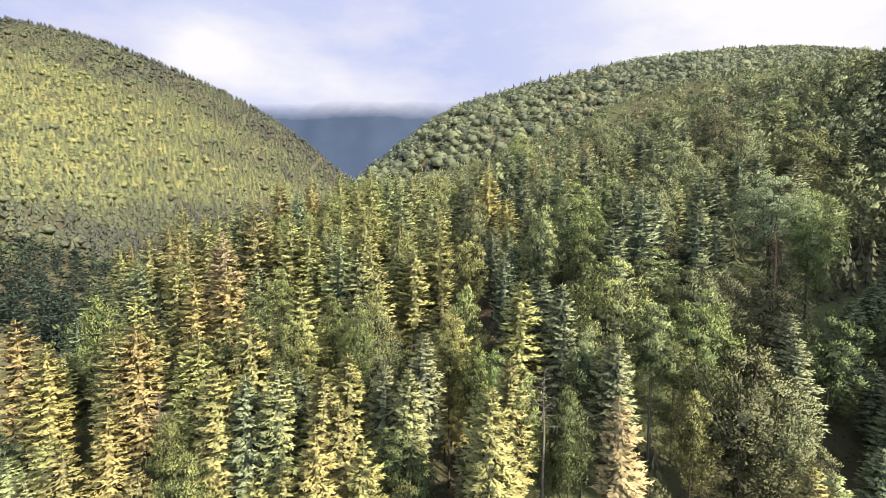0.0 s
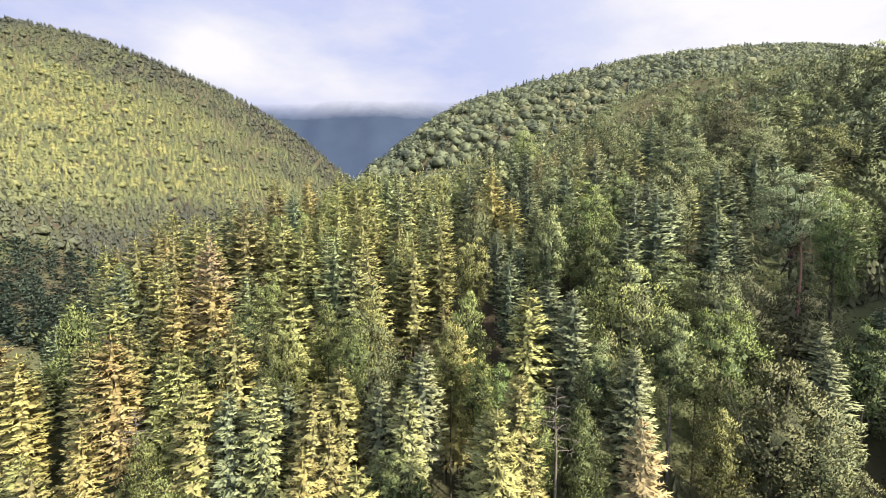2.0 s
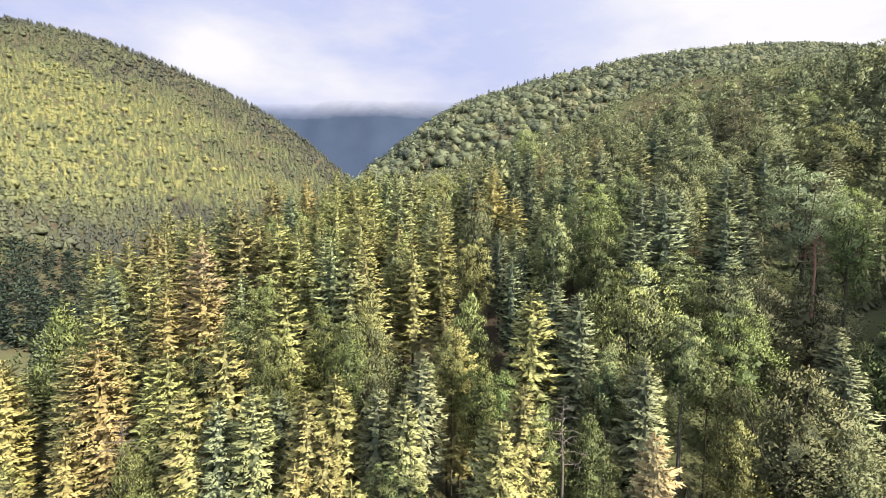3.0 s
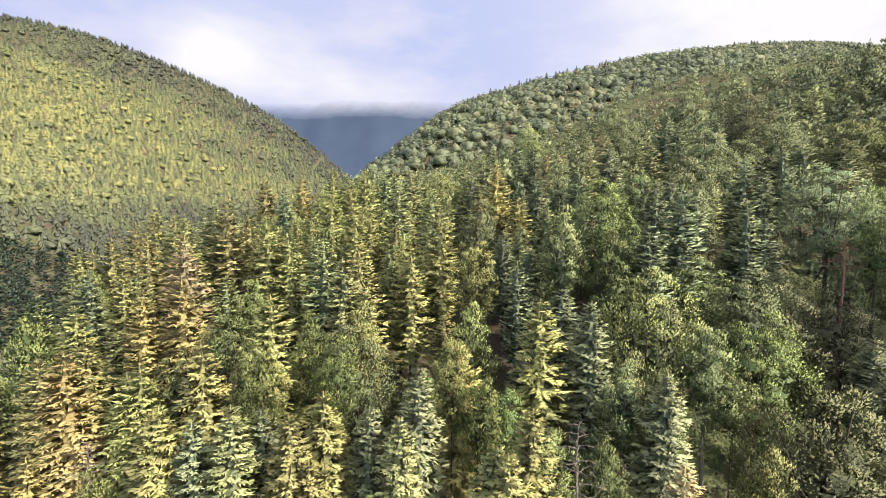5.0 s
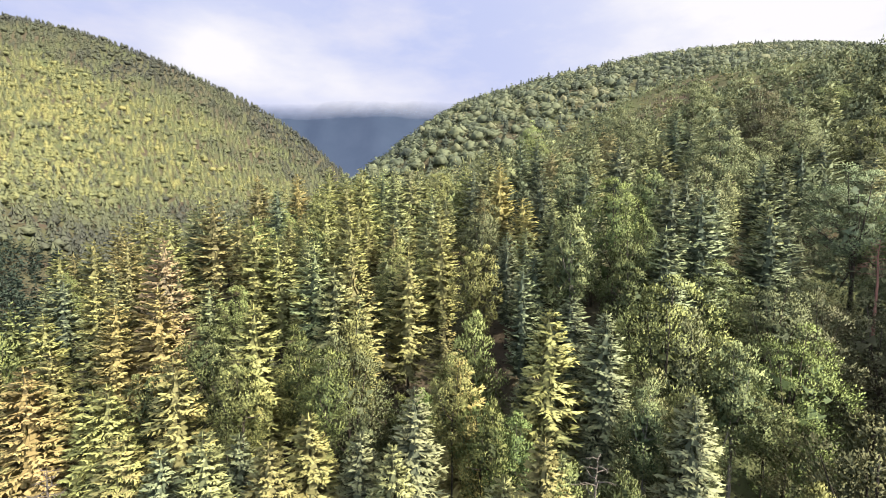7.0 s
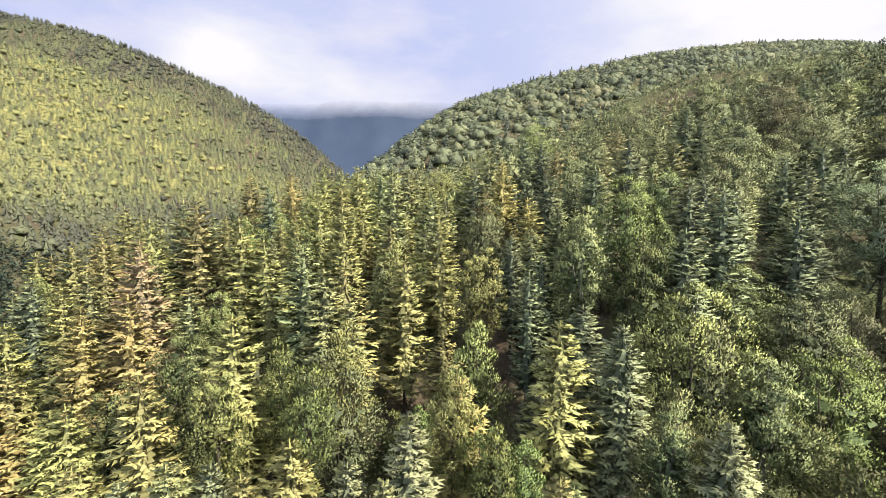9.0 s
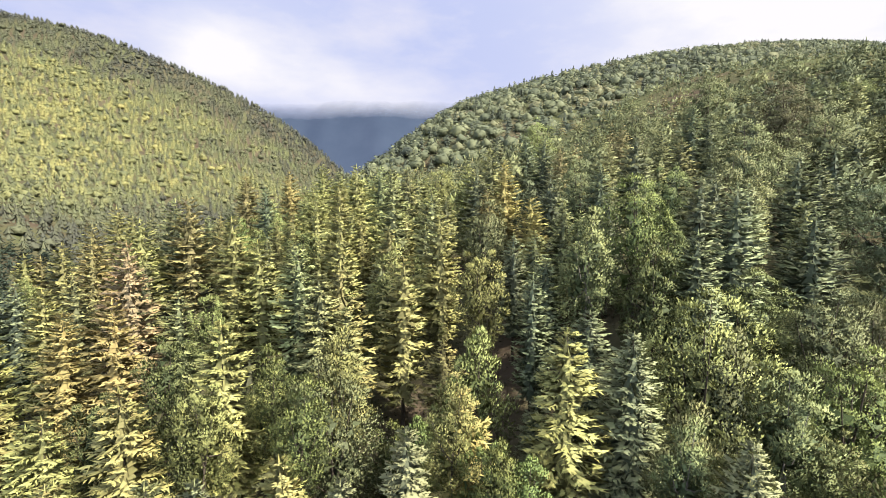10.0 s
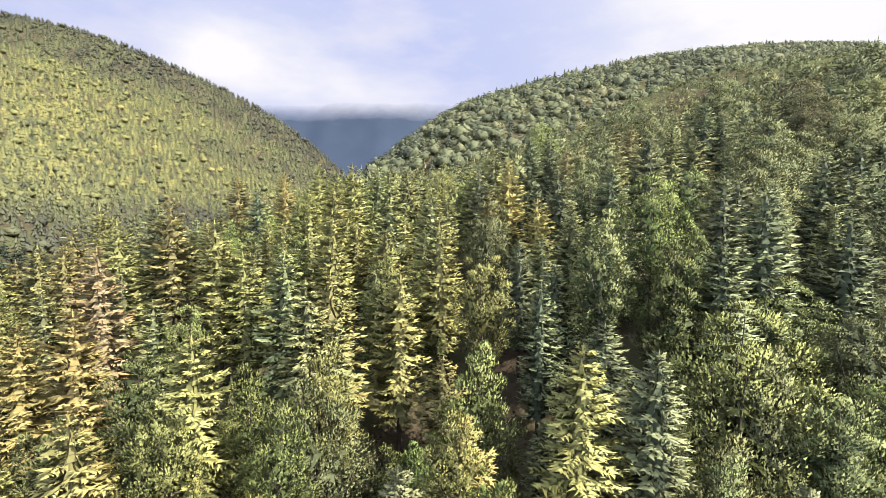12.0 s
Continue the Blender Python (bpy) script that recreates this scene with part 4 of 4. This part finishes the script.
behind = wood_spots(81, 6.1, -300, 330, 60, 330, lambda x, y: x < 46 and on_spur(x, y), lambda x, y: 0.86 - 0.60 * float(sig((x - 48.0) / 16.0)), 2.0, 8.0, 6, (5.2, 6.8), (6.0, 9.0))
behind += wood_spots(85, 7.6, 30, 360, 86, 360, lambda x, y: x >= 46 and on_spur(x, y), lambda x, y: 0.30 + 0.50 * float(sig((y - 1.05 * x - 65.0) / 20.0)), 2.0, 8.0, 6, (5.2, 6.8), (7.0, 10.5))
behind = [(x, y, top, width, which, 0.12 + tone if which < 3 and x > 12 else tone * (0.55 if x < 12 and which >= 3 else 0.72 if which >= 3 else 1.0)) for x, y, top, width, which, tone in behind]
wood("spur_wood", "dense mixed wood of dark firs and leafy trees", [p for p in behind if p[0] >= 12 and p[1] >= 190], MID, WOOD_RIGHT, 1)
wood("upper_spur_wood", "mixed wood of firs and rounded leafy trees, half shade in their colour", [p for p in behind if p[0] >= 12 and p[1] < 190], NEARER, WOOD_RIGHT, 6)
wood("spur_edge_wood", "fir wood along the edge of the spur, sunlight in its colour", [p for p in behind if p[0] < 12 and p[1] < 170], NEARER, WOOD_LEFT, 5)
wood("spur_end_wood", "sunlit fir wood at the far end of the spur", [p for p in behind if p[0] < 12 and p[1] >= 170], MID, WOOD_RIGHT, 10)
beneath = wood_spots(82, 9.2, -150, 300, -190, 34, lambda x, y: y < -14 or abs(x) > 44, lambda x, y: 0.75, 1.0, 8.0, 5)
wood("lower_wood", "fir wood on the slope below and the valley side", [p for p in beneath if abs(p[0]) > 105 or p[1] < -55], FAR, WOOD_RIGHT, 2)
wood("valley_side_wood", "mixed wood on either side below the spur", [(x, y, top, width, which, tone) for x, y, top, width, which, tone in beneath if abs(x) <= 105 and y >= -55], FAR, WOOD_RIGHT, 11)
# trees on the added slope that shades the spur, all out of view
mountainside = wood_spots(88, 10.0, 100, 420, 34, 380, lambda x, y: not in_wedge(x, y, 34.0), lambda x, y: 0.6, 0.0, 6.0, 5, (5.0, 7.0), (6.5, 9.5))
wood("mountainside_wood", "mixed wood on the added, unseen steep mountainside above the spur", mountainside, FAR, WOOD_RIGHT, 12)
under = wood_spots(87, 4.7, -44, 44, -14, 34, lambda x, y: True, lambda x, y: 0.72, 1.0, 8.0, 6, (4.8, 6.4), (5.4, 7.6))
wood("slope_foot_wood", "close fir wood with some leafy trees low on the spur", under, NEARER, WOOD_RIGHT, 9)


def on_left(x, y):
    w = 800.0 + 0.3 * (x + 400.0) - y
    return in_wedge(x, y, 40.0) and w > -25.0 and float(left_hill(x, y)) > float(spur(x, y)) - 4.0 and float(left_hill(x, y)) > float(right_hill(x, y)) - 2.0


def on_right(x, y):
    w = 460.0 + 0.4 * x - y
    return in_wedge(x, y, 40.0) and w > -25.0 and float(right_hill(x, y)) > float(spur(x, y)) - 4.0 and float(right_hill(x, y)) > float(left_hill(x, y)) - 2.0


slope = wood_spots(83, 6.2, -780, 130, 180, 900, lambda x, y: on_left(x, y) and (x < -20 or y < 480), lambda x, y: 0.90, 0.0, 3.0, 5, (8.0, 10.4), (7.0, 9.2))
def slope_shade(x, y):
    """How much shade is put into the tree tone here: 1 in the dip low on the slope."""
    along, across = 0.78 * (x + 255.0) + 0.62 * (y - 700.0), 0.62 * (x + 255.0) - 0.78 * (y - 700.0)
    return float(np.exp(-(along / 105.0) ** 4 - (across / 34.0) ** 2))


# lowered tone paints shade on the trees at foot, crest and dip
slope = [(x, y, top, width, which, tone * (0.10 + 0.90 * float(sig((top - 9.0 - 0.02 * (x + 300.0)) / 6.0))) * (0.06 + 0.94 * float(sig((800.0 + 0.3 * (x + 400.0) - y - 95.0) / 12.0))) * (1.0 - 0.8 * slope_shade(x, y))) for x, y, top, width, which, tone in slope]
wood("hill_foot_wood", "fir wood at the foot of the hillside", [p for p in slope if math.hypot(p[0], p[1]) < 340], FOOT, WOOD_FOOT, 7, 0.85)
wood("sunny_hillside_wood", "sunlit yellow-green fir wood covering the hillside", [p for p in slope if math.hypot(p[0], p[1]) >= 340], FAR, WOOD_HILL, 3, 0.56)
hill = wood_spots(84, 7.6, -120, 620, 240, 720, on_right, lambda x, y: 0.24, 0.0, 4.0, 5, (4.4, 6.0), (8.0, 11.0))

hill = [(x, y, top + (0.8 if which < 3 else 0.0), width, which, tone * (0.2 if which < 3 else 1.0)) for x, y, top, width, which, tone in hill]
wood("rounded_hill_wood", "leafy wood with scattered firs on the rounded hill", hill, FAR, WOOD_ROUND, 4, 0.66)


# ======== distance: a mountain whose top is lost in cloud ========
def build_mountain():
    m, n = material("far_haze_forest")
    place = n.tree.nodes.new("ShaderNodeNewGeometry").outputs["Position"]
    xyz = n.tree.nodes.new("ShaderNodeSeparateXYZ")
    n.link(place, xyz.inputs[0])
    rough = n.noise(place, 0.006, 6.0, 0.6)
    trees = n.noise(place, 0.05, 3.0)
    # bluish forest colours and a faint blue emission paint the haze over it
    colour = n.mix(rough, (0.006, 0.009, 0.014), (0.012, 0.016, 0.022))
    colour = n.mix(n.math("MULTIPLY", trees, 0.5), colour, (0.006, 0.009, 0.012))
    haze_glow = n.add("ShaderNodeEmission", Strength=1.0)
    n.link(n.mix(rough, (0.011, 0.015, 0.028), (0.019, 0.024, 0.040)), haze_glow.inputs["Color"])
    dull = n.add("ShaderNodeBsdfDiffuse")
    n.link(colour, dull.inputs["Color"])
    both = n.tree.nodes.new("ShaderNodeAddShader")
    n.link(haze_glow.outputs[0], both.inputs[0])
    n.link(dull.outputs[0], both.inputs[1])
    # the top fades into the cloud
    edge = n.math("ADD", n.math("SUBTRACT", xyz.outputs["Z"], 120.0 + 475.0), n.math("MULTIPLY", n.math("SUBTRACT", rough, 0.5), 60.0))
    fade = n.math("DIVIDE", edge, 120.0, True)
    clear = n.tree.nodes.new("ShaderNodeBsdfTransparent")
    mixed = n.tree.nodes.new("ShaderNodeMixShader")
    n.link(fade, mixed.inputs[0])
    n.link(both.outputs[0], mixed.inputs[1])
    n.link(clear.outputs[0], mixed.inputs[2])
    out = n.tree.nodes.new("ShaderNodeOutputMaterial")
    n.link(mixed.outputs[0], out.inputs[0])
    xs = np.linspace(-1700, 1500, 120)
    q = np.linspace(0, 1, 40)
    gx, gq = np.meshgrid(xs, q)
    gy = 2100 + 900 * gq + 60 * swell(gx, gq * 900, 160.0, 3.0)
    gz = -120 + EYE + 900 * gq ** 0.9 + 25 * swell(gx, gq * 900, 90.0, 4.0)
    i = np.arange(gx.size).reshape(gx.shape)
    quads = np.stack([i[:-1, :-1], i[:-1, 1:], i[1:, 1:], i[1:, :-1]], -1).reshape(-1, 4)
    me = mesh_of("far_mountain", np.stack([gx, gy, gz], -1).reshape(-1, 3), quads, True)
    tagged(part("far_mountain", me, m), "dark wooded mountain with blue haze in its colour, top in cloud", "mountain", kind="structure")


build_mountain()
